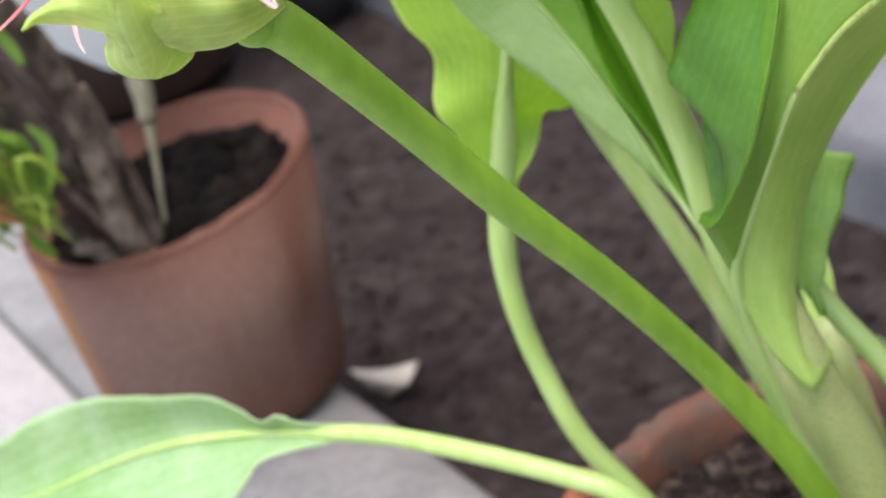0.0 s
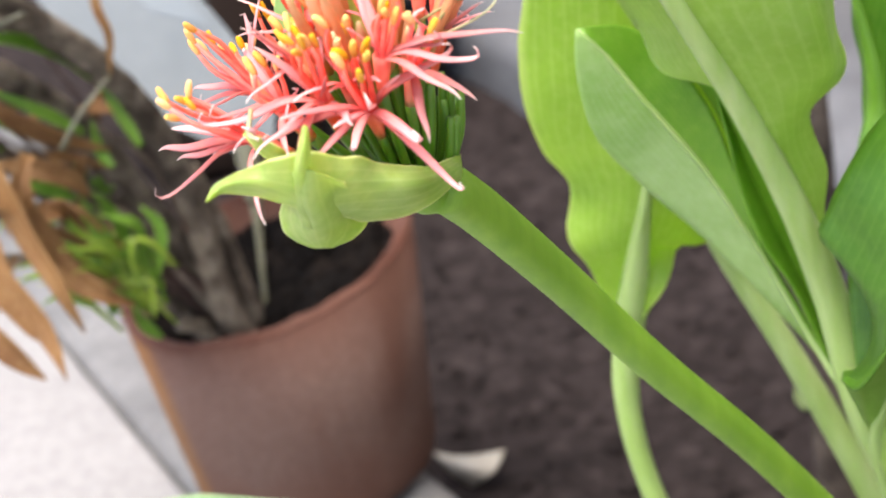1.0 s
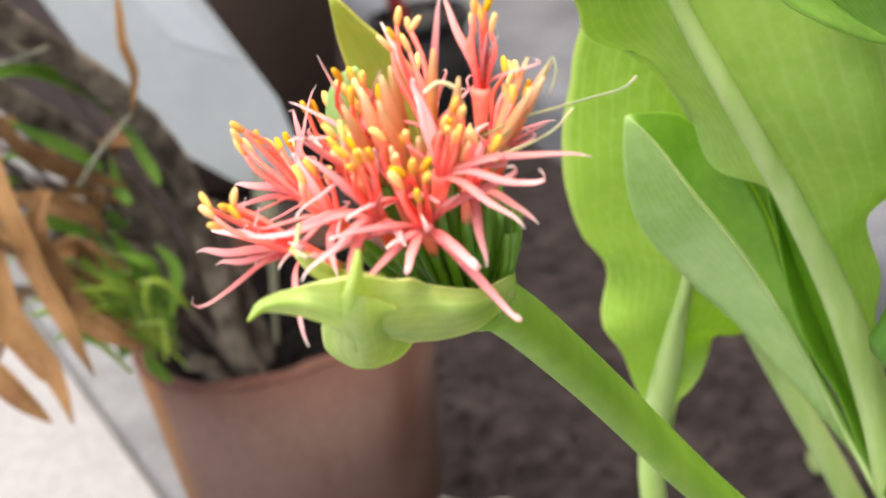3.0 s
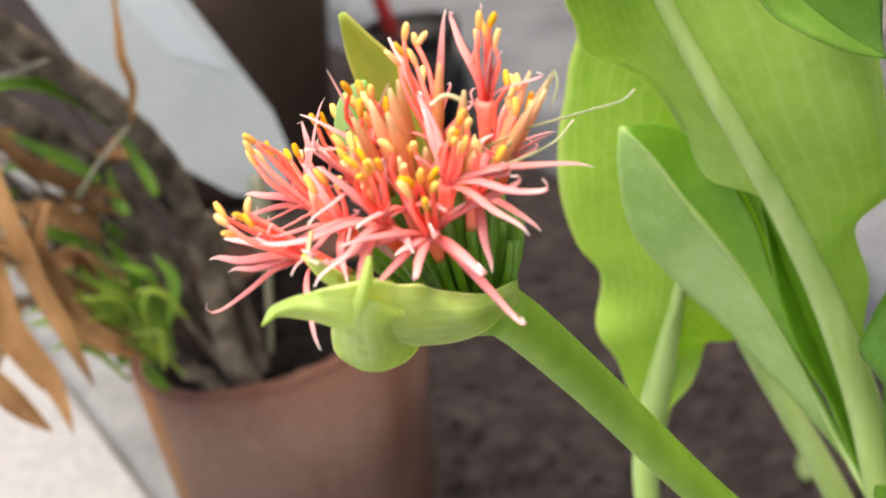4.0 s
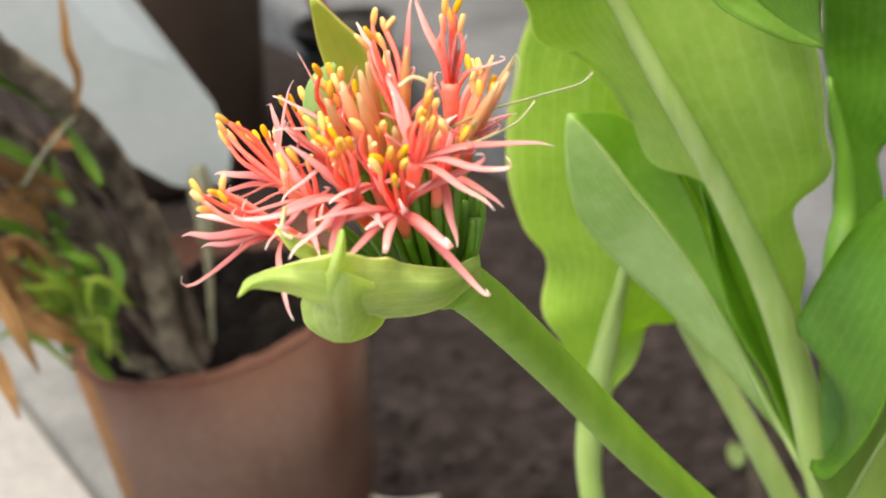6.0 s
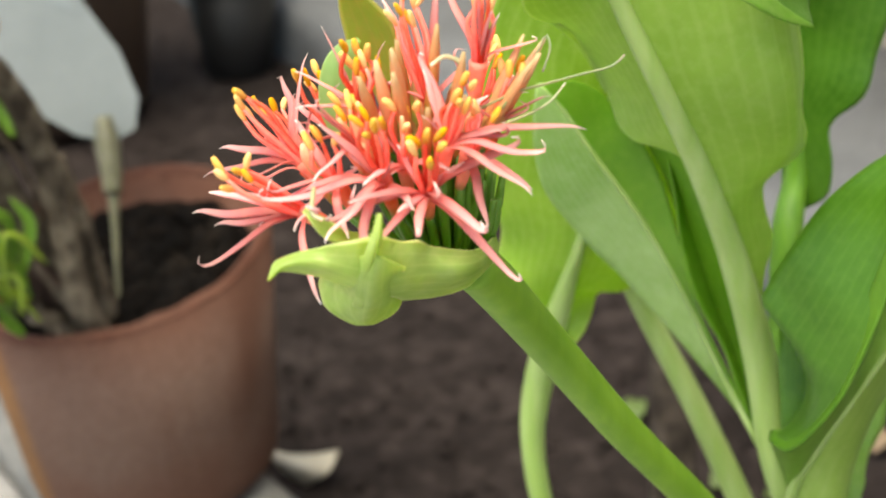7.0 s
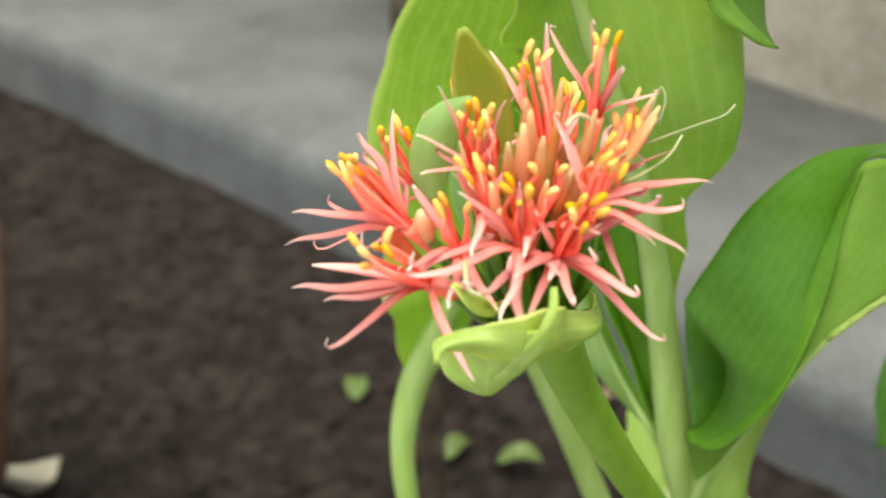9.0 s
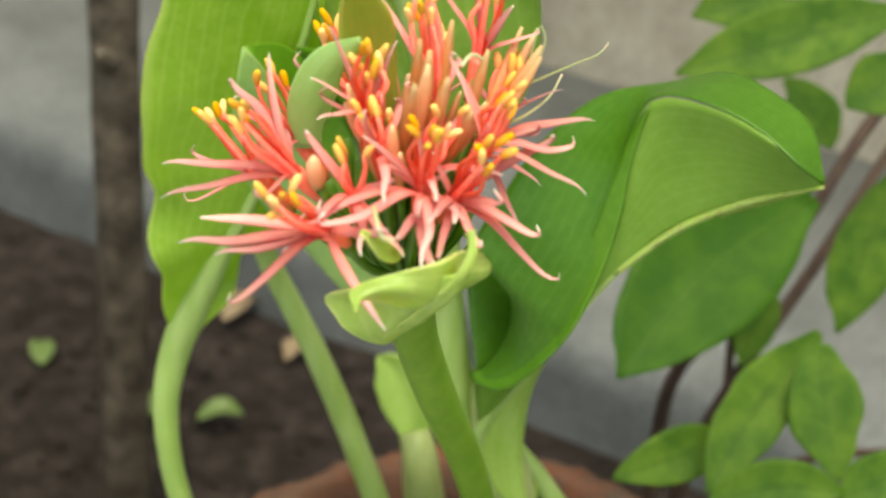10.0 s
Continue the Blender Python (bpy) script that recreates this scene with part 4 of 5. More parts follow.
def tepal(floret, hub, way, tip, width=0.00105, hook=0.0, label=""):
    """A narrow strap petal that leaves the tube along way and sweeps out to tip."""
    tip = Vector(tip)
    span = (tip - hub).length
    far = (tip - hub) / span
    lift = (way - far * way.dot(far)) * span
    sway = far.cross(way) * span * rnd.uniform(-0.07, 0.07)
    p = [hub, hub.lerp(tip, 0.28) + lift * 0.10 + sway * 0.5, hub.lerp(tip, 0.62) + lift * (0.08 - 0.07 * hook) + sway, hub.lerp(tip, 0.88) + lift * 0.05 * (1 - 2 * hook), tip]
    if hook:
        p.append(tip + lift.normalized() * 0.0025 * hook - far * 0.0012)
    part("tepal", tube_bm(p, [width * 0.7, width * 0.9, width * 1.1, width * 1.05, width * 0.85, width * 0.6, width * 0.15], 16, 6, 0.28, up=way), M_TEPAL, floret, label)


def floret(hub, bunch, tips, extra=2, stamens=6, reach=0.015):
    """hub: the mouth of the tube; bunch: where the anthers end; tips: tepals that stand clear; extra: short ones round the mouth."""
    hub, bunch = Vector(hub), Vector(bunch)
    way = ((bunch - hub).normalized() + (hub - FOOT).normalized() * 0.6).normalized()
    neck = hub - way * 0.010
    spread = neck - FOOT
    start = FOOT + Vector((spread.x, spread.y, 0)) * 0.14
    part("pedicel", tube_bm([start, start.lerp(neck, 0.5) + Vector((spread.x, spread.y, 0)) * 0.10, neck], [0.0011, 0.0012, 0.0014], 8, 7), M_PEDICEL, head)
    tube = part("floret", tube_bm([neck, neck.lerp(hub, 0.6), hub + way * 0.001], [0.0013, 0.0016, 0.0019, 0.0022], 6, 10), M_TUBE, head)
    for tip in tips:
        tepal(tube, hub, way, tip, rnd.uniform(0.00105, 0.00130), rnd.choice((0, 0, 0.6, 1.0)), "long curved salmon tepal")
    over = way.cross(Vector((0.3, 0.2, 1))).normalized()
    under = way.cross(over)
    turn = rnd.uniform(0, 6.28)
    for j in range(extra):
        a = turn + 2 * math.pi * j / extra + rnd.uniform(-0.5, 0.5)
        out = over * math.cos(a) + under * math.sin(a)
        far = (way * rnd.uniform(0.35, 1.15) + out * rnd.uniform(0.45, 1.0)).normalized()
        tepal(tube, hub, way, hub + far * reach * rnd.uniform(0.65, 1.3), rnd.uniform(0.00090, 0.00120), rnd.choice((0, 0.5, 1.2)))
    for j in range(stamens):
        a = turn + 0.5 + 2 * math.pi * j / stamens
        out = over * math.cos(a) + under * math.sin(a)
        top = bunch + out * rnd.uniform(0.0012, 0.0032) + way * rnd.uniform(-0.0055, 0.0012)
        rod = tube_bm([hub + out * 0.0008, hub.lerp(top, 0.35) + out * 0.0010, hub.lerp(top, 0.7) + out * rnd.uniform(0.0002, 0.0028), top], [0.0009, 0.00075, 0.00062, 0.0005], 8, 6)
        end = top + (way + out * rnd.uniform(-0.2, 0.7) + Vector((rnd.gauss(0, 0.4), rnd.gauss(0, 0.4), 0.2))).normalized() * rnd.uniform(0.0034, 0.0050)
        tube_bm([top - way * 0.0004, top.lerp(end, 0.5), end], [0.0005, 0.00082, 0.0009, 0.00085, 0.0005], 6, 7, wobble=0.5, bm=rod, mat=1)
        part("stamen", rod, (M_FILAMENT, M_ANTHER), tube)
    return tube


def bud(base, tip, width, label="closed orange flower bud"):
    base, tip = Vector(base), Vector(tip)
    start = FOOT + Vector((base.x - FOOT.x, base.y - FOOT.y, 0)) * 0.14
    part("pedicel", tube_bm([start, start.lerp(base, 0.5), base], [0.0011, 0.0012, 0.0013], 7, 7), M_PEDICEL, head)
    part("flower_bud", tube_bm([base, base.lerp(tip, 0.4), base.lerp(tip, 0.75), tip], [width * 0.6, width * 0.9, width, width * 0.9, width * 0.3], 10, 10, wobble=0.15), M_BUD, head, label)


floret((-0.0250, -0.0225, 0.6500), (-0.0415, -0.0262, 0.6645), [(-0.0517, -0.0235, 0.6417), (-0.0508, -0.0037, 0.6467), (-0.0462, -0.0107, 0.6455), (-0.0266, -0.0452, 0.6374), (-0.0461, -0.0050, 0.6520), (-0.0247, -0.0415, 0.6590)], 2)
floret((-0.0226, -0.0081, 0.6567), (-0.0350, -0.0030, 0.6725), [(-0.0409, 0.0180, 0.6538), (-0.0462, 0.0105, 0.6498), (-0.0231, 0.0176, 0.6706), (-0.0162, 0.0122, 0.6775)], 2)
floret((-0.0072, -0.0320, 0.6585), (-0.0094, -0.0353, 0.6745), [(-0.0250, -0.0530, 0.6560), (-0.0340, -0.0240, 0.6560), (-0.0204, -0.0269, 0.6736), (-0.0170, -0.0480, 0.6500), (-0.0023, -0.0408, 0.6545), (-0.0365, -0.0331, 0.6608)], 4)
floret((0.0026, -0.0312, 0.6535), (0.0012, -0.0430, 0.6702), [(0.0190, -0.0510, 0.6372), (0.0118, -0.0507, 0.6511), (-0.0036, -0.0483, 0.6514), (0.0235, -0.0410, 0.6680), (-0.0229, -0.0415, 0.6561), (-0.0130, -0.0450, 0.6500), (-0.0180, -0.0467, 0.6616)], 4)
floret((0.0075, -0.0345, 0.6665), (0.0112, -0.0375, 0.6800), [(0.0400, -0.0375, 0.6661), (0.0290, -0.0419, 0.6648), (0.0221, -0.0533, 0.6592), (0.0050, -0.0244, 0.6861), (0.0198, -0.0384, 0.6694)], 3)
floret((-0.0106, -0.0218, 0.6638), (-0.0122, -0.0200, 0.6765), [(-0.0244, -0.0398, 0.6648), (-0.0204, -0.0269, 0.6790)], 2)
floret((-0.0080, -0.0125, 0.6690), (-0.0080, -0.0130, 0.6850), [(-0.0145, -0.0069, 0.6899), (-0.0240, -0.0160, 0.6740)], 2)
floret((0.0080, -0.0185, 0.6700), (0.0050, -0.0145, 0.6945), [(0.0010, -0.0030, 0.6938), (0.0152, -0.0042, 0.6984)], 2, 7)
floret((0.0200, -0.0180, 0.6785), (0.0222, -0.0180, 0.6965), [(0.0228, -0.0112, 0.7001), (0.0160, -0.0040, 0.6975), (0.0225, -0.0250, 0.6935), (0.0250, -0.0220, 0.6915)], 1, 5)
floret((-0.0165, -0.0205, 0.6550), (-0.0205, -0.0225, 0.6690), [(-0.0340, -0.0300, 0.6610), (-0.0300, -0.0400, 0.6540), (-0.0180, -0.0400, 0.6500)], 2, 3)
floret((-0.0010, -0.0260, 0.6590), (-0.0010, -0.0310, 0.6745), [(0.0060, -0.0430, 0.6640), (-0.0140, -0.0440, 0.6640)], 3, 4)
floret((-0.0030, -0.0110, 0.6640), (-0.0050, -0.0110, 0.6800), [], 3, 4)
floret((0.0140, -0.0270, 0.6600), (0.0175, -0.0310, 0.6730), [(0.0140, -0.0420, 0.6470), (0.0270, -0.0350, 0.6520)], 2, 3)
floret((0.0215, -0.0229, 0.6640), (0.0290, -0.0210, 0.6790), [(0.0330, -0.0330, 0.6740)], 3, 4)
for hub, bunch in (((-0.010, 0.006, 0.655), (-0.017, 0.012, 0.672)), ((0.008, 0.010, 0.660), (0.006, 0.020, 0.676)), ((0.022, 0.000, 0.658), (0.030, 0.006, 0.674)), ((-0.020, 0.008, 0.648), (-0.027, 0.020, 0.662))):
    floret(hub, bunch, [], 4, 5, 0.016)
# plump buds standing in the middle and at the side of the head
for base, tip, width in (((-0.0191, -0.0112, 0.6544), (-0.0230, -0.0140, 0.6640), 0.0022), ((-0.0020, -0.0225, 0.6620), (-0.0062, -0.0300, 0.6875), 0.0016), ((0.0015, -0.0205, 0.6620), (-0.0014, -0.0250, 0.6880), 0.0017),
                         ((0.0010, -0.0240, 0.6620), (-0.0030, -0.0330, 0.6850), 0.0015), ((-0.0045, -0.0220, 0.6620), (-0.0105, -0.0310, 0.6845), 0.0015), ((0.0020, -0.0170, 0.6640), (0.0010, -0.0190, 0.6880), 0.0015),
                         ((0.0060, -0.0200, 0.6640), (0.0110, -0.0180, 0.6900), 0.0015), ((0.0100, -0.0240, 0.6620), (0.0150, -0.0260, 0.6850), 0.0015)):
    bud(base, tip, width)
for base, tip, width in (((0.0180, -0.0210, 0.6600), (0.0360, -0.0205, 0.6836), 0.0013), ((0.0180, -0.0235, 0.6600), (0.0335, -0.0245, 0.6815), 0.0015), ((0.0160, -0.0250, 0.6600), (0.0305, -0.0275, 0.6805), 0.0014), ((0.0170, -0.0220, 0.6600), (0.0310, -0.0200, 0.6850), 0.0012)):
    bud(base, tip, width, "slender orange-green flower bud")
for k in range(14):
    a = 2 * math.pi * k / 14 + rnd.uniform(-0.2, 0.2)
    foot = Vector((0.002 + 0.010 * math.cos(a), -0.017 + 0.009 * math.sin(a), 0.657 + rnd.uniform(-0.003, 0.004)))
    bud(foot, foot + Vector((0.006 * math.cos(a) - 0.001, 0.006 * math.sin(a) - 0.002, rnd.uniform(0.012, 0.018))), rnd.uniform(0.0011, 0.0016))
# green stalks of flowers still hidden under the head
for k in range(30):
    a = 2 * math.pi * k / 30 + rnd.uniform(-0.1, 0.1)
    r = rnd.uniform(0.006, 0.017)
    top = FOOT + Vector((r * math.cos(a), r * math.sin(a), rnd.uniform(0.020, 0.034)))
    low = FOOT + Vector((r * 0.35 * math.cos(a), r * 0.35 * math.sin(a), 0.001))
    part("pedicel", tube_bm([low, low.lerp(top, 0.5) + Vector((r * 0.12 * math.cos(a), r * 0.12 * math.sin(a), 0)), top], [0.0010, 0.0011, 0.0014, 0.0009], 7, 6), M_PEDICEL, head)
STYLES = [[(0.0163, -0.0261, 0.6703), (0.0263, -0.0267, 0.6737), (0.0336, -0.0264, 0.6745), (0.0429, -0.0267, 0.6757), (0.0499, -0.0274, 0.6768), (0.0531, -0.0273, 0.679)],
          [(0.0226, -0.0281, 0.6708), (0.0292, -0.0249, 0.6766), (0.0338, -0.0217, 0.6812), (0.0362, -0.0207, 0.6845), (0.0365, -0.0225, 0.6815), (0.0342, -0.0233, 0.6764)], [(0.019, -0.029, 0.6668), (0.0259, -0.0295, 0.6682), (0.0336, -0.0286, 0.6705), (0.0385, -0.0271, 0.6742)],
          [(0.012, -0.024, 0.676), (0.0145, -0.0255, 0.6815), (0.0109, -0.0253, 0.6844), (0.0070, -0.0262, 0.6830)], [(-0.024, -0.036, 0.662), (-0.0255, -0.0405, 0.658), (-0.0235, -0.042, 0.6565)]]
for k, p in enumerate(STYLES):
    part("style", tube_bm(p, [0.0004, 0.00035, 0.0003, 0.00025] if k < 3 else [0.0006, 0.0006, 0.0005], 20, 5), M_STYLE, head, "thin pale green style")

# ---------------------------------------------------------------- shrub in the far pot
shrub = thing("potted_shrub", (-0.12, 0.70, 0.265), "old leaning shrub with bare woody stems and dry brown leaves", "shrub")
for path, r in (([(-0.110, 0.690, 0.245), (-0.122, 0.677, 0.292), (-0.126, 0.645, 0.423), (-0.144, 0.603, 0.503), (-0.175, 0.563, 0.560), (-0.211, 0.511, 0.615), (-0.260, 0.450, 0.680)], [0.012, 0.010, 0.009, 0.009, 0.008]),
                ([(-0.120, 0.700, 0.245), (-0.127, 0.690, 0.297), (-0.146, 0.666, 0.367), (-0.176, 0.623, 0.470), (-0.217, 0.577, 0.538), (-0.241, 0.538, 0.573), (-0.300, 0.480, 0.620)], [0.012, 0.0105, 0.009, 0.009, 0.008]),
                ([(-0.128, 0.712, 0.245), (-0.134, 0.705, 0.305), (-0.175, 0.672, 0.379), (-0.214, 0.636, 0.445), (-0.254, 0.591, 0.490), (-0.310, 0.540, 0.520)], [0.009, 0.0075, 0.0065, 0.006]),
                ([(-0.112, 0.715, 0.245)] + [(-0.116, 0.707, 0.286), (-0.121, 0.69, 0.35), (-0.127, 0.671, 0.407), (-0.135, 0.647, 0.453), (-0.148, 0.629, 0.489), (-0.164, 0.601, 0.523), (-0.186, 0.582, 0.553), (-0.222, 0.565, 0.586)], [0.010, 0.0085, 0.0075, 0.007]),
                ([(-0.140, 0.700, 0.245), (-0.160, 0.690, 0.300), (-0.205, 0.660, 0.360), (-0.270, 0.620, 0.400)], [0.006, 0.005, 0.004]),
                ([(-0.105, 0.700, 0.245)] + [(-0.108, 0.691, 0.3), (-0.111, 0.68, 0.353), (-0.116, 0.675, 0.392), (-0.119, 0.673, 0.412)], [0.008, 0.007, 0.006, 0.004]),
                ([(-0.135, 0.690, 0.245), (-0.142, 0.675, 0.285), (-0.158, 0.662, 0.300)], [0.007, 0.0065, 0.005])):
    part("stem", tube_bm(path, r, 40, 12, wobble=0.25), M_BARK, shrub, "bare grey-brown woody stem")
DRY = [[(-0.215, 0.506, 0.527), (-0.207, 0.494, 0.498), (-0.202, 0.479, 0.462), (-0.188, 0.471, 0.419), (-0.182, 0.471, 0.393)],
       [(-0.224, 0.486, 0.478), (-0.220, 0.470, 0.440), (-0.210, 0.457, 0.409), (-0.194, 0.444, 0.381)], [(-0.239, 0.464, 0.423), (-0.228, 0.455, 0.403), (-0.210, 0.445, 0.380)],
       [(-0.193, 0.523, 0.492), (-0.202, 0.504, 0.471), (-0.199, 0.510, 0.434), (-0.187, 0.520, 0.407), (-0.158, 0.548, 0.373)], [(-0.233, 0.474, 0.450), (-0.222, 0.466, 0.429), (-0.208, 0.454, 0.404)],
       [(-0.204, 0.507, 0.451), (-0.181, 0.526, 0.449), (-0.174, 0.543, 0.411)], [(-0.129, 0.552, 0.600), (-0.131, 0.546, 0.565), (-0.133, 0.543, 0.544), (-0.137, 0.555, 0.519)]]
DRY_MORE = [[(-0.204, 0.527, 0.47), (-0.2, 0.516, 0.444), (-0.19, 0.509, 0.415), (-0.173, 0.507, 0.4), (-0.154, 0.511, 0.386)],
            [(-0.229, 0.582, 0.471), (-0.209, 0.579, 0.465), (-0.188, 0.583, 0.452), (-0.178, 0.587, 0.434)], [(-0.213, 0.533, 0.539), (-0.201, 0.553, 0.510), (-0.185, 0.573, 0.483), (-0.156, 0.586, 0.463)], [(-0.228, 0.491, 0.490), (-0.216, 0.486, 0.479), (-0.198, 0.516, 0.448), (-0.174, 0.536, 0.420)]]
rnd = random.Random(21)
for k, spine in enumerate(DRY + DRY_MORE):
    half = 0.0032 if k == 6 else 0.0076
    spine = [Vector(p) + Vector((rnd.gauss(0, 0.002), rnd.gauss(0, 0.002), 0)) for p in spine]
    part("dry_leaf", blade_bm(sides_of(spine, half, (rnd.uniform(-0.5, 0.6), -1, rnd.uniform(0.0, 0.6)), rnd.uniform(0.2, 0.5), 12, base=0.55, wide=0.42, tip=0.03), 30, 8, 0.0022, 45), M_DRY, shrub, "curled dry brown strap leaf", 0.0006)
GREEN = [[(-0.155, 0.553, 0.384), (-0.161, 0.551, 0.431), (-0.168, 0.539, 0.454)], [(-0.150, 0.556, 0.393), (-0.150, 0.548, 0.424), (-0.167, 0.543, 0.438)], [(-0.146, 0.553, 0.385), (-0.137, 0.564, 0.411), (-0.147, 0.571, 0.428)],
         [(-0.167, 0.550, 0.376), (-0.166, 0.549, 0.400), (-0.168, 0.544, 0.415)], [(-0.152, 0.538, 0.349), (-0.160, 0.534, 0.364), (-0.163, 0.529, 0.379)], [(-0.158, 0.582, 0.453), (-0.164, 0.587, 0.464), (-0.164, 0.590, 0.485)],
         [(-0.182, 0.558, 0.447), (-0.195, 0.543, 0.462), (-0.212, 0.538, 0.474)]]
GREEN_MORE = [[(-0.168, 0.573, 0.482), (-0.192, 0.563, 0.508), (-0.215, 0.561, 0.527)], [(-0.159, 0.604, 0.507), (-0.169, 0.592, 0.527), (-0.192, 0.569, 0.550), (-0.213, 0.551, 0.557), (-0.250, 0.540, 0.556)],
              [(-0.137, 0.585, 0.462), (-0.146, 0.593, 0.481), (-0.156, 0.601, 0.510)], [(-0.187, 0.507, 0.401), (-0.187, 0.511, 0.411), (-0.196, 0.514, 0.417)], [(-0.171, 0.510, 0.384), (-0.171, 0.514, 0.394), (-0.175, 0.517, 0.400)]]
for spine in GREEN + GREEN_MORE:
    part("leaf", blade_bm(sides_of(spine, 0.0040, (rnd.uniform(-0.4, 0.6), -0.8, 0.5), 0.5, base=0.45, wide=0.4), 16, 6, 0.002, 60), M_GRASS, shrub, "narrow green strap leaf", 0.0006)
for k in range(62):
    p = Vector((-0.154, 0.554, 0.37)) + Vector((rnd.gauss(-0.006, 0.010), rnd.gauss(0, 0.014), rnd.gauss(0.010, 0.014)))
    way = Vector((rnd.gauss(-0.40, 0.35), rnd.gauss(-0.10, 0.35), rnd.gauss(0.85, 0.3))).normalized()
    size = rnd.uniform(0.030, 0.082)
    bend = Vector((rnd.gauss(-0.004, 0.006), rnd.gauss(0, 0.004), 0.004))
    spine = [p, p + way * size * 0.55 + bend, p + way * size + Vector((rnd.gauss(-0.010, 0.008), 0, -0.008))]
    part("leaf_blade", blade_bm(sides_of(spine, rnd.uniform(0.0012, 0.0026), (rnd.gauss(0, 0.5), -0.8, 0.5), 0.3, 5, base=0.5), 7, 2), M_GRASS_PALE if k % 2 else M_GRASS, shrub, "", 0.0004)
for k in range(20):
    p = Vector((-0.212 + rnd.gauss(0, 0.026), 0.585 + rnd.gauss(0, 0.03), max(0.40, 0.43 + rnd.gauss(0, 0.04))))
    q = p + Vector((rnd.gauss(0.008, 0.03), rnd.gauss(-0.01, 0.02), rnd.gauss(-0.035, 0.03)))
    part("dry_leaf", blade_bm(sides_of([p, p.lerp(q, 0.5) + Vector((0, 0, 0.006)), q], 0.0036, (0.2, -1, 0.4), 0.6, base=0.4), 10, 4, 0.003, 80), M_DRY, shrub, "", 0.0005)

for k in range(8):
    foot = Vector((-0.122 + rnd.uniform(-0.016, 0.016), 0.715 + rnd.uniform(-0.012, 0.016), 0.245))
    end = Vector((-0.335 + rnd.gauss(0, 0.03), 0.57 + rnd.gauss(0, 0.05), rnd.uniform(0.45, 0.62)))
    mid = foot.lerp(end, 0.40) + Vector((0.028, 0.0, 0.075)) * rnd.uniform(0.6, 1.2)
    r = rnd.uniform(0.0016, 0.0042)
    part("stem", tube_bm([foot, foot.lerp(mid, 0.5) + Vector((0.004, 0, 0.012)), mid, end], [r * 1.2, r, r * 0.8, r * 0.5], 26, 8, wobble=0.3), M_BARK, shrub, "thin bare side stem")
    for j in range(4):
        p = mid.lerp(end, rnd.uniform(0.05, 0.9))
        q = p + Vector((rnd.gauss(-0.012, 0.03), rnd.gauss(-0.008, 0.02), rnd.gauss(-0.004, 0.03)))
        q.z = max(q.z, 0.36)
        dry = rnd.random() < 0.55
        part("dry_leaf" if dry else "leaf_blade", blade_bm(sides_of([p, p.lerp(q, 0.5) + Vector((0, 0, 0.008)), q], rnd.uniform(0.0020, 0.0040), (rnd.gauss(0, 0.5), -1, 0.5), 0.5, base=0.4), 9, 3, 0.002, 80), M_DRY if dry else M_GRASS, shrub, "", 0.0005)

# tangle of thin dark twigs and narrow leaves among the stems
rnd = random.Random(57)
for k in range(13):
    foot = Vector((-0.118 + rnd.uniform(-0.016, 0.016), 0.71 + rnd.uniform(-0.014, 0.014), 0.25))
    end = Vector((rnd.uniform(-0.30, -0.18), rnd.uniform(0.52, 0.64), rnd.uniform(0.46, 0.62)))
    mid = foot.lerp(end, 0.5) + Vector((0.012, 0.012, 0.015)) * rnd.uniform(-0.6, 1.2)
    r = rnd.uniform(0.0010, 0.0024)
    part("twig", tube_bm([foot, foot.lerp(mid, 0.5) + Vector((0.003, 0, 0.008)), mid, end], [r * 1.3, r, r * 0.9, r * 0.5], 24, 7, wobble=0.3), M_TWIG, shrub, "thin dark twig")
    for j in range(2):
        p = mid.lerp(end, rnd.uniform(0.0, 0.9))
        q = p + Vector((rnd.gauss(0.0, 0.03), rnd.gauss(-0.01, 0.015), rnd.gauss(0.0, 0.025)))
        dry = rnd.random() < 0.4
        part("dry_leaf" if dry else "leaf_blade", blade_bm(sides_of([p, p.lerp(q, 0.5) + Vector((0, 0, 0.007)), q], rnd.uniform(0.0016, 0.0036), (rnd.gauss(0, 0.5), -1, 0.5), 0.5, base=0.4), 9, 3, 0.002, 80), M_DRY if dry else M_GRASS, shrub, "", 0.0005)
for path in [[(-0.177, 0.533, 0.487), (-0.16, 0.539, 0.505), (-0.14, 0.555, 0.519)], [(-0.209, 0.534, 0.566), (-0.189, 0.534, 0.569), (-0.174, 0.535, 0.572)]]:
    part("twig", tube_bm(path, [0.0018, 0.0016, 0.0012], 12, 6, wobble=0.2), M_PALE, shrub, "thin pale twig")

stake = thing("pale_stake", (-0.099, 0.717, 0.250), "pale weathered plant stub standing in the pot", "stake")
part("shaft", tube_bm([(-0.100, 0.714, 0.246), (-0.099, 0.717, 0.269), (-0.092, 0.742, 0.320), (-0.088, 0.757, 0.352)], [0.0016, 0.0018, 0.0028, 0.005], 16, 10), M_PALE, stake)
part("head", tube_bm([(-0.089, 0.754, 0.345), (-0.087, 0.764, 0.368), (-0.087, 0.772, 0.384), (-0.086, 0.778, 0.398)], [0.007, 0.0085, 0.009, 0.006], 12, 12, wobble=0.2), M_PALE, stake)

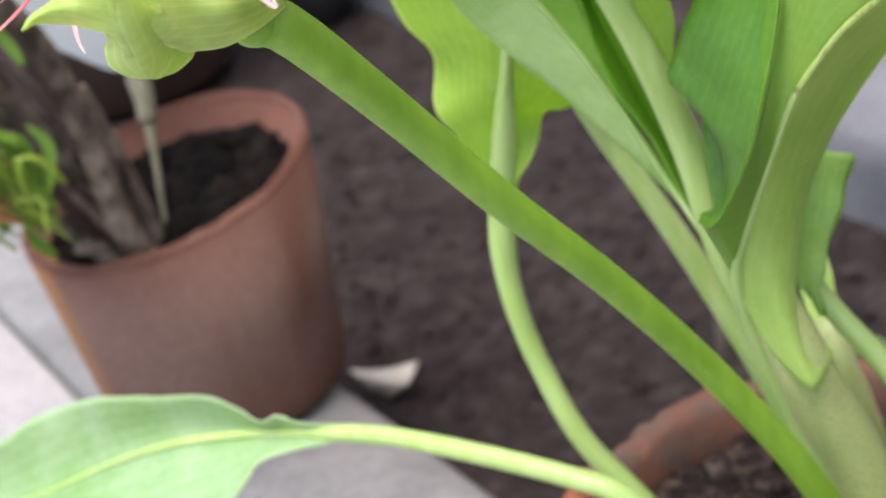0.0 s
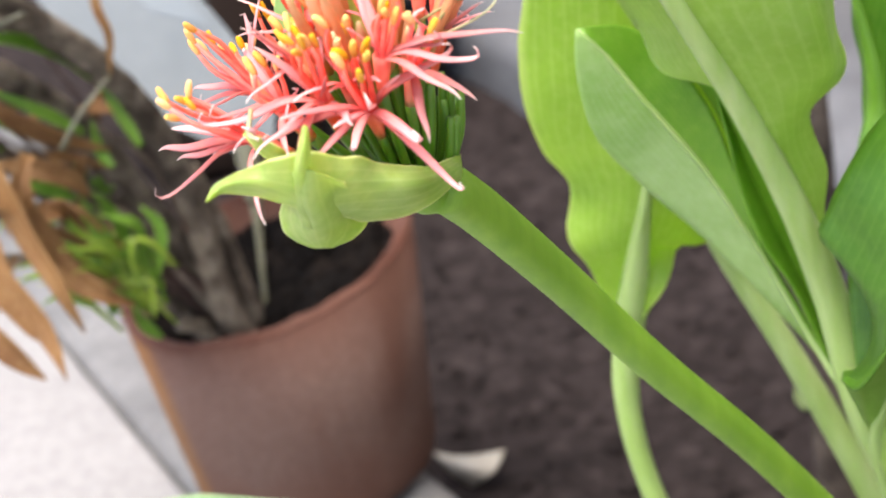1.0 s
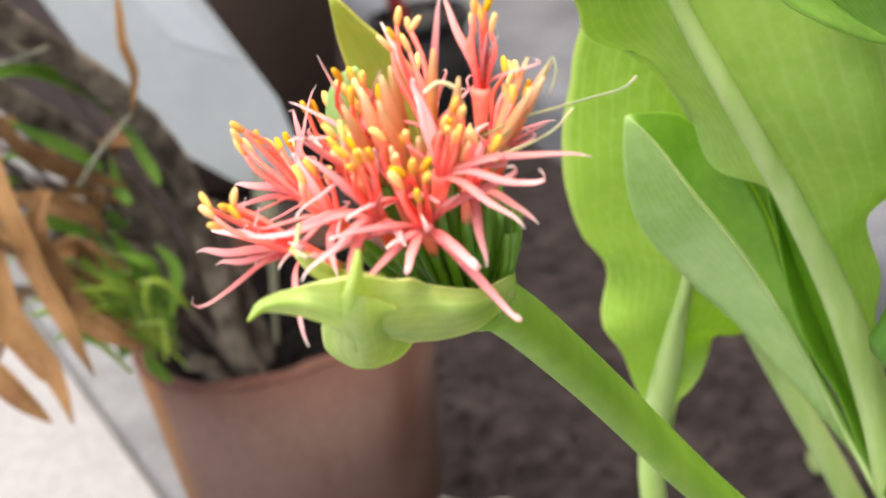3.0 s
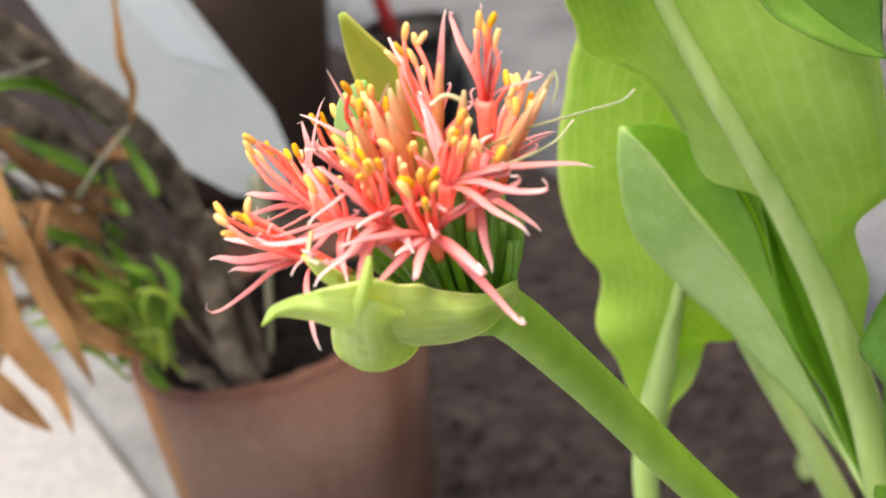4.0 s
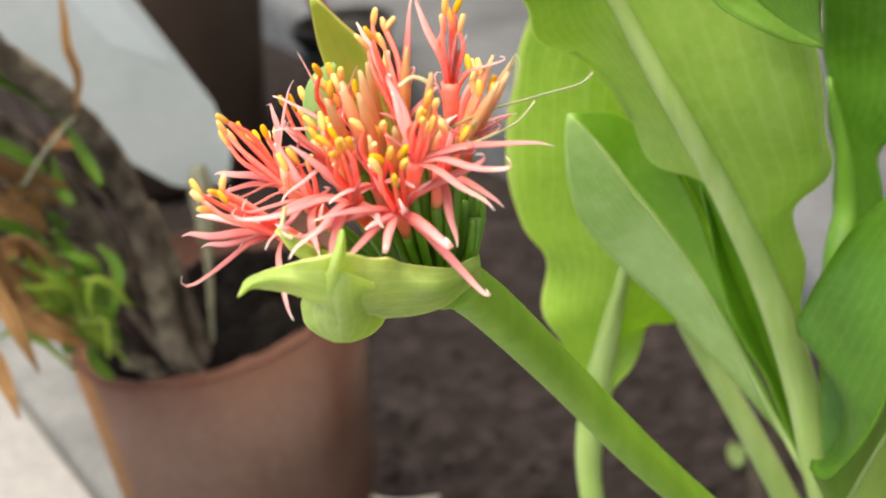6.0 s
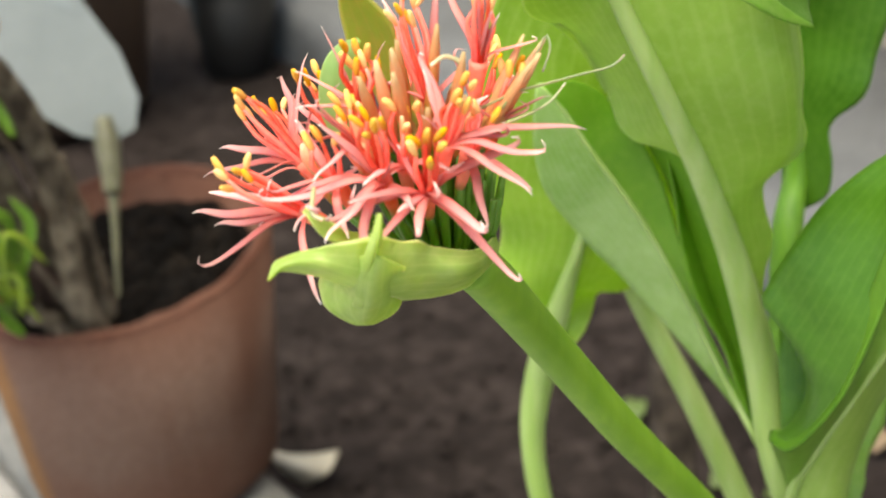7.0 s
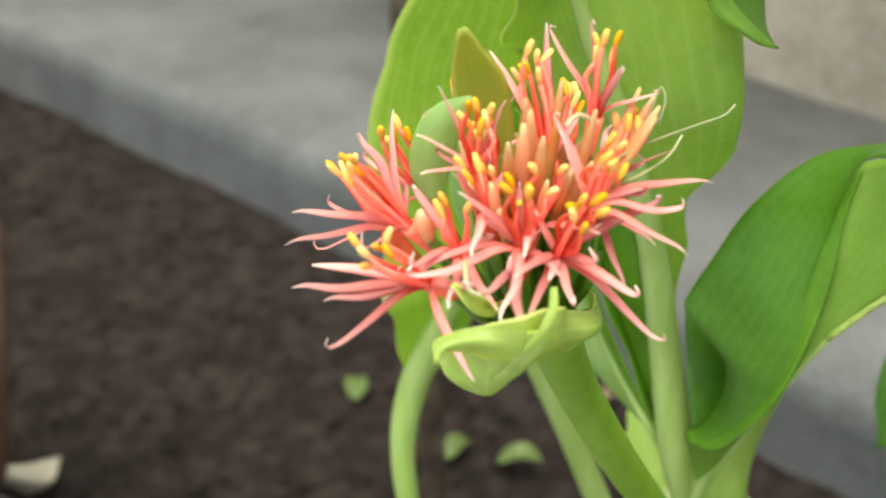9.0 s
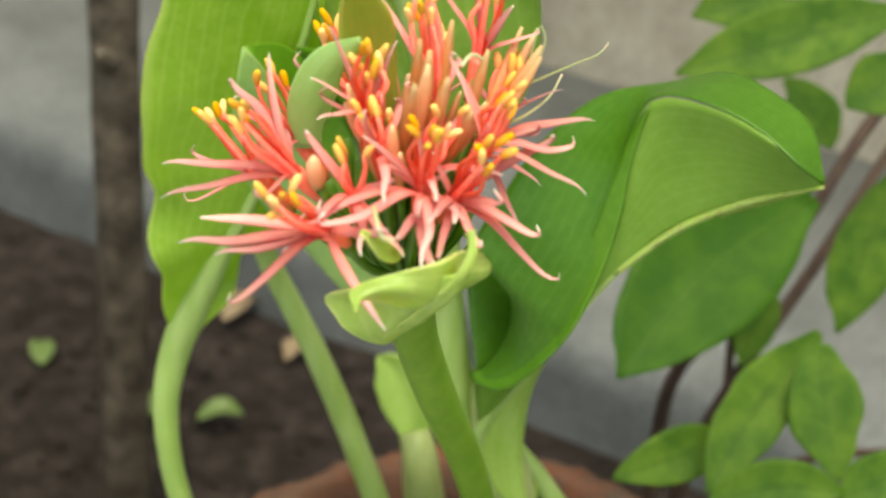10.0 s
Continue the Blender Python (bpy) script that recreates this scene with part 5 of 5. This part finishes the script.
# pale plastic panel leaning behind the shrub stems
BX, BY = Vector((0.130, -0.010, -0.030)), Vector((0.056, -0.050, -0.150))
bm = bmesh.new()
outline = []
for u, v in ((-0.1, -0.5), (0.56, -0.5), (0.76, 0.1), (0.87, 0.62), (0.84, 0.82), (0.74, 0.97), (0.6, 1.04), (0.45, 1.02), (0.3, 0.92), (0.1, 0.62), (0.02, 0.2)):
    outline.append(bm.verts.new(Vector((-0.250, 0.856, 0.580)) + BX * (u * 1.26) + BY * (v * 1.18)))
bm.faces.new(outline)
panel = thing("plastic_panel", Vector((-0.250, 0.856, 0.580)) + BY * 1.05, "pale bluish-white plastic panel leaning behind the shrub", "panel")
part("sheet", bm, M_BOARD, panel, "", 0.006)
band = bmesh.new()
off = BX.cross(BY).normalized()
off = off * (-0.0031 if off.y > 0 else 0.0031)
corners = [band.verts.new(Vector((-0.250, 0.856, 0.580)) + off + BX * (u * 1.26) + BY * (v * 1.18)) for u, v in ((0.26, -0.45), (0.50, -0.45), (0.78, 0.46), (0.54, 0.40))]
band.faces.new(corners)
part("label", band, M_BAND, panel, "slightly paler blank patch on the sheet", 0.0012)


# ---------------------------------------------------------------- things farther back on the bed
dark = thing("dark_planter", (-0.19, 1.96, -0.005), "tall dark brown clay planter behind the shrub", "plant pot")
part("body", turned_bm([(0.0, 0.0), (0.13, 0.0), (0.15, 0.02), (0.19, 0.3), (0.215, 0.48), (0.20, 0.48), (0.17, 0.30), (0.0, 0.28)], (-0.19, 1.96, -0.005), uneven=0.01), M_DARKPOT, dark)
part("rim", turned_bm([(0.205, 0.47), (0.225, 0.47), (0.228, 0.50), (0.222, 0.515), (0.203, 0.515), (0.198, 0.48), (0.205, 0.47)], (-0.19, 1.96, -0.005)), M_DARKPOT, dark)
black = thing("nursery_pot", (0.110, 2.050, -0.010), "small black plastic nursery pot", "plant pot")
part("body", turned_bm([(0.0, 0.0), (0.05, 0.0), (0.055, 0.006), (0.075, 0.16), (0.071, 0.16), (0.052, 0.012), (0.0, 0.012)], (0.110, 2.050, -0.010)), M_BLACK, black)
part("rim", turned_bm([(0.074, 0.155), (0.081, 0.155), (0.082, 0.172), (0.079, 0.175), (0.071, 0.175), (0.071, 0.155), (0.074, 0.155)], (0.110, 2.050, -0.010)), M_BLACK, black)
part("soil", turned_bm([(0.0, 0.14), (0.04, 0.146), (0.072, 0.14)], (0.110, 2.050, -0.010)), M_SOIL_POT, black)
red = thing("red_stemmed_plant", (0.10, 2.04, 0.13), "small plant with a thick red stem in the black pot", "plant")
part("stem", tube_bm([(0.090, 2.045, 0.125), (0.076, 2.020, 0.20), (0.062, 2.030, 0.29), (0.052, 2.04, 0.40)], [0.013, 0.012, 0.011, 0.009], 20, 12, wobble=0.15), M_RED, red)

trunk = thing("sapling_trunk", (0.298, 0.635, -0.01), "dark slender sapling trunk standing in the bed", "tree")
part("trunk", tube_bm([(0.304, 0.629, -0.05), (0.307, 0.631, 0.20), (0.308, 0.634, 0.45), (0.312, 0.638, 0.75), (0.313, 0.642, 1.1), (0.316, 0.645, 1.5)], [0.019, 0.0175, 0.017, 0.0165, 0.016, 0.015], 60, 16, wobble=0.12), M_TRUNK, trunk)
part("knot", tube_bm([(0.295, 0.622, 0.385), (0.289, 0.617, 0.390), (0.284, 0.613, 0.398)], [0.009, 0.007, 0.004], 6, 10, wobble=0.3), M_TRUNK, trunk)

# broad-leaved shrub beside the kerb
bush = thing("leafy_shrub", (0.47, 0.24, -0.012), "young shrub with thin brown stems and oval green leaves", "shrub")
for path, r in (([(0.640, 0.200, 0.500), (0.574, 0.206, 0.431), (0.505, 0.198, 0.376), (0.465, 0.204, 0.336), (0.448, 0.221, 0.296), (0.461, 0.237, 0.231), (0.470, 0.240, 0.100), (0.470, 0.240, -0.02)], [0.0035, 0.0042, 0.0048, 0.005, 0.0055]),
                ([(0.680, 0.210, 0.470), (0.602, 0.205, 0.403), (0.530, 0.197, 0.345), (0.481, 0.205, 0.276), (0.478, 0.222, 0.200), (0.470, 0.240, 0.080)], [0.003, 0.004, 0.005, 0.0052]),
                ([(0.481, 0.212, 0.330), (0.481, 0.205, 0.270)], [0.0025, 0.003]), ([(0.545, 0.060, 0.280), (0.528, 0.117, 0.261), (0.513, 0.177, 0.217), (0.480, 0.225, 0.140)], [0.002, 0.003, 0.004])):
    part("branch", tube_bm(path, r, 30, 8, wobble=0.15), M_TWIG, bush, "thin dark brown branch")
OVAL = [([(0.467, 0.166, 0.432), (0.390, 0.172, 0.407), (0.319, 0.165, 0.371)], 0.036), ([(0.524, 0.170, 0.528), (0.474, 0.204, 0.510), (0.414, 0.232, 0.493)], 0.021),
        ([(0.529, 0.242, 0.523), (0.501, 0.258, 0.510), (0.475, 0.274, 0.499)], 0.016), ([(0.545, 0.251, 0.453), (0.552, 0.231, 0.436), (0.554, 0.215, 0.418)], 0.016),
        ([(0.522, 0.156, 0.507), (0.504, 0.162, 0.492), (0.486, 0.169, 0.480)], 0.018), ([(0.540, 0.160, 0.432), (0.511, 0.152, 0.388), (0.487, 0.144, 0.347)], 0.019),
        ([(0.504, 0.207, 0.347), (0.492, 0.202, 0.327), (0.475, 0.197, 0.299)], 0.013), ([(0.403, 0.106, 0.399), (0.354, 0.102, 0.375), (0.309, 0.092, 0.348)], 0.017),
        ([(0.387, 0.094, 0.404), (0.372, 0.076, 0.383), (0.359, 0.052, 0.357)], 0.018), ([(0.354, 0.115, 0.351), (0.325, 0.123, 0.345), (0.291, 0.134, 0.339)], 0.014),
        ([(0.314, 0.025, 0.390), (0.292, 0.046, 0.390), (0.268, 0.062, 0.381)], 0.012), ([(0.345, 0.004, 0.402), (0.329, 0.016, 0.396), (0.311, 0.025, 0.385)], 0.012)]
for spine, half in OVAL:
    leaf = part("leaf", blade_bm(sides_of(spine, half, (-0.6, -0.5, 0.65), 0.22, wide=0.5), 18, 10, 0.0025, 60), M_SHRUB_DEEP if half > 0.03 else M_SHRUB_LEAF, bush, "oval green leaf with a darker midrib", 0.0006)
    part("midrib", tube_bm(spine, [0.0009, 0.0007, 0.0004], 12, 6), M_SHRUB_LEAF, leaf)

# ---------------------------------------------------------------- litter on the soil
def husk(at, size, turn, m, label, category):
    c, s = math.cos(turn), math.sin(turn)
    spine = [Vector(at) + Vector((c, s, 0)) * size * k + Vector((0, 0, z)) for k, z in ((-0.5, 0.004), (0.0, 0.012), (0.5, 0.006))]
    single("fallen_leaf", blade_bm(sides_of(spine, size * 0.3, (0, 0, 1), 0.5), 12, 8, 0.003, 60), m, label, category, "litter on the soil", thick=0.001)


scale = blade_bm([[(0.003, 0.914, -0.004), (0.032, 0.869, 0.012), (0.067, 0.858, 0.016)], [(0.003, 0.914, -0.004), (0.024, 0.855, 0.012), (0.052, 0.832, 0.012)], [(0.003, 0.914, -0.004), (0.017, 0.865, -0.003), (0.032, 0.845, -0.006)]], 14, 10, 0.002, 60)
single("dry_husk", scale, M_HUSK, "pale fan-shaped dry husk lying on the soil", "husk", "litter on the soil", thick=0.001)
husk((0.353, 0.856, -0.008), 0.035, 1.1, M_GREENBIT, "small pale green fallen leaf on the soil", "fallen leaf")
husk((0.429, 0.679, -0.008), 0.040, -0.5, M_GREENBIT, "small pale green fallen leaf on the soil", "fallen leaf")
husk((0.390, 0.722, -0.008), 0.034, 0.4, M_GREENBIT, "small pale green fallen leaf on the soil", "fallen leaf")
husk((0.545, 0.723, -0.008), 0.035, 0.2, M_HUSK_BROWN, "pale brown fallen leaf on the soil", "fallen leaf")
husk((0.545, 0.816, -0.008), 0.050, 0.3, M_HUSK_BROWN, "pale brown fallen leaf on the soil", "fallen leaf")
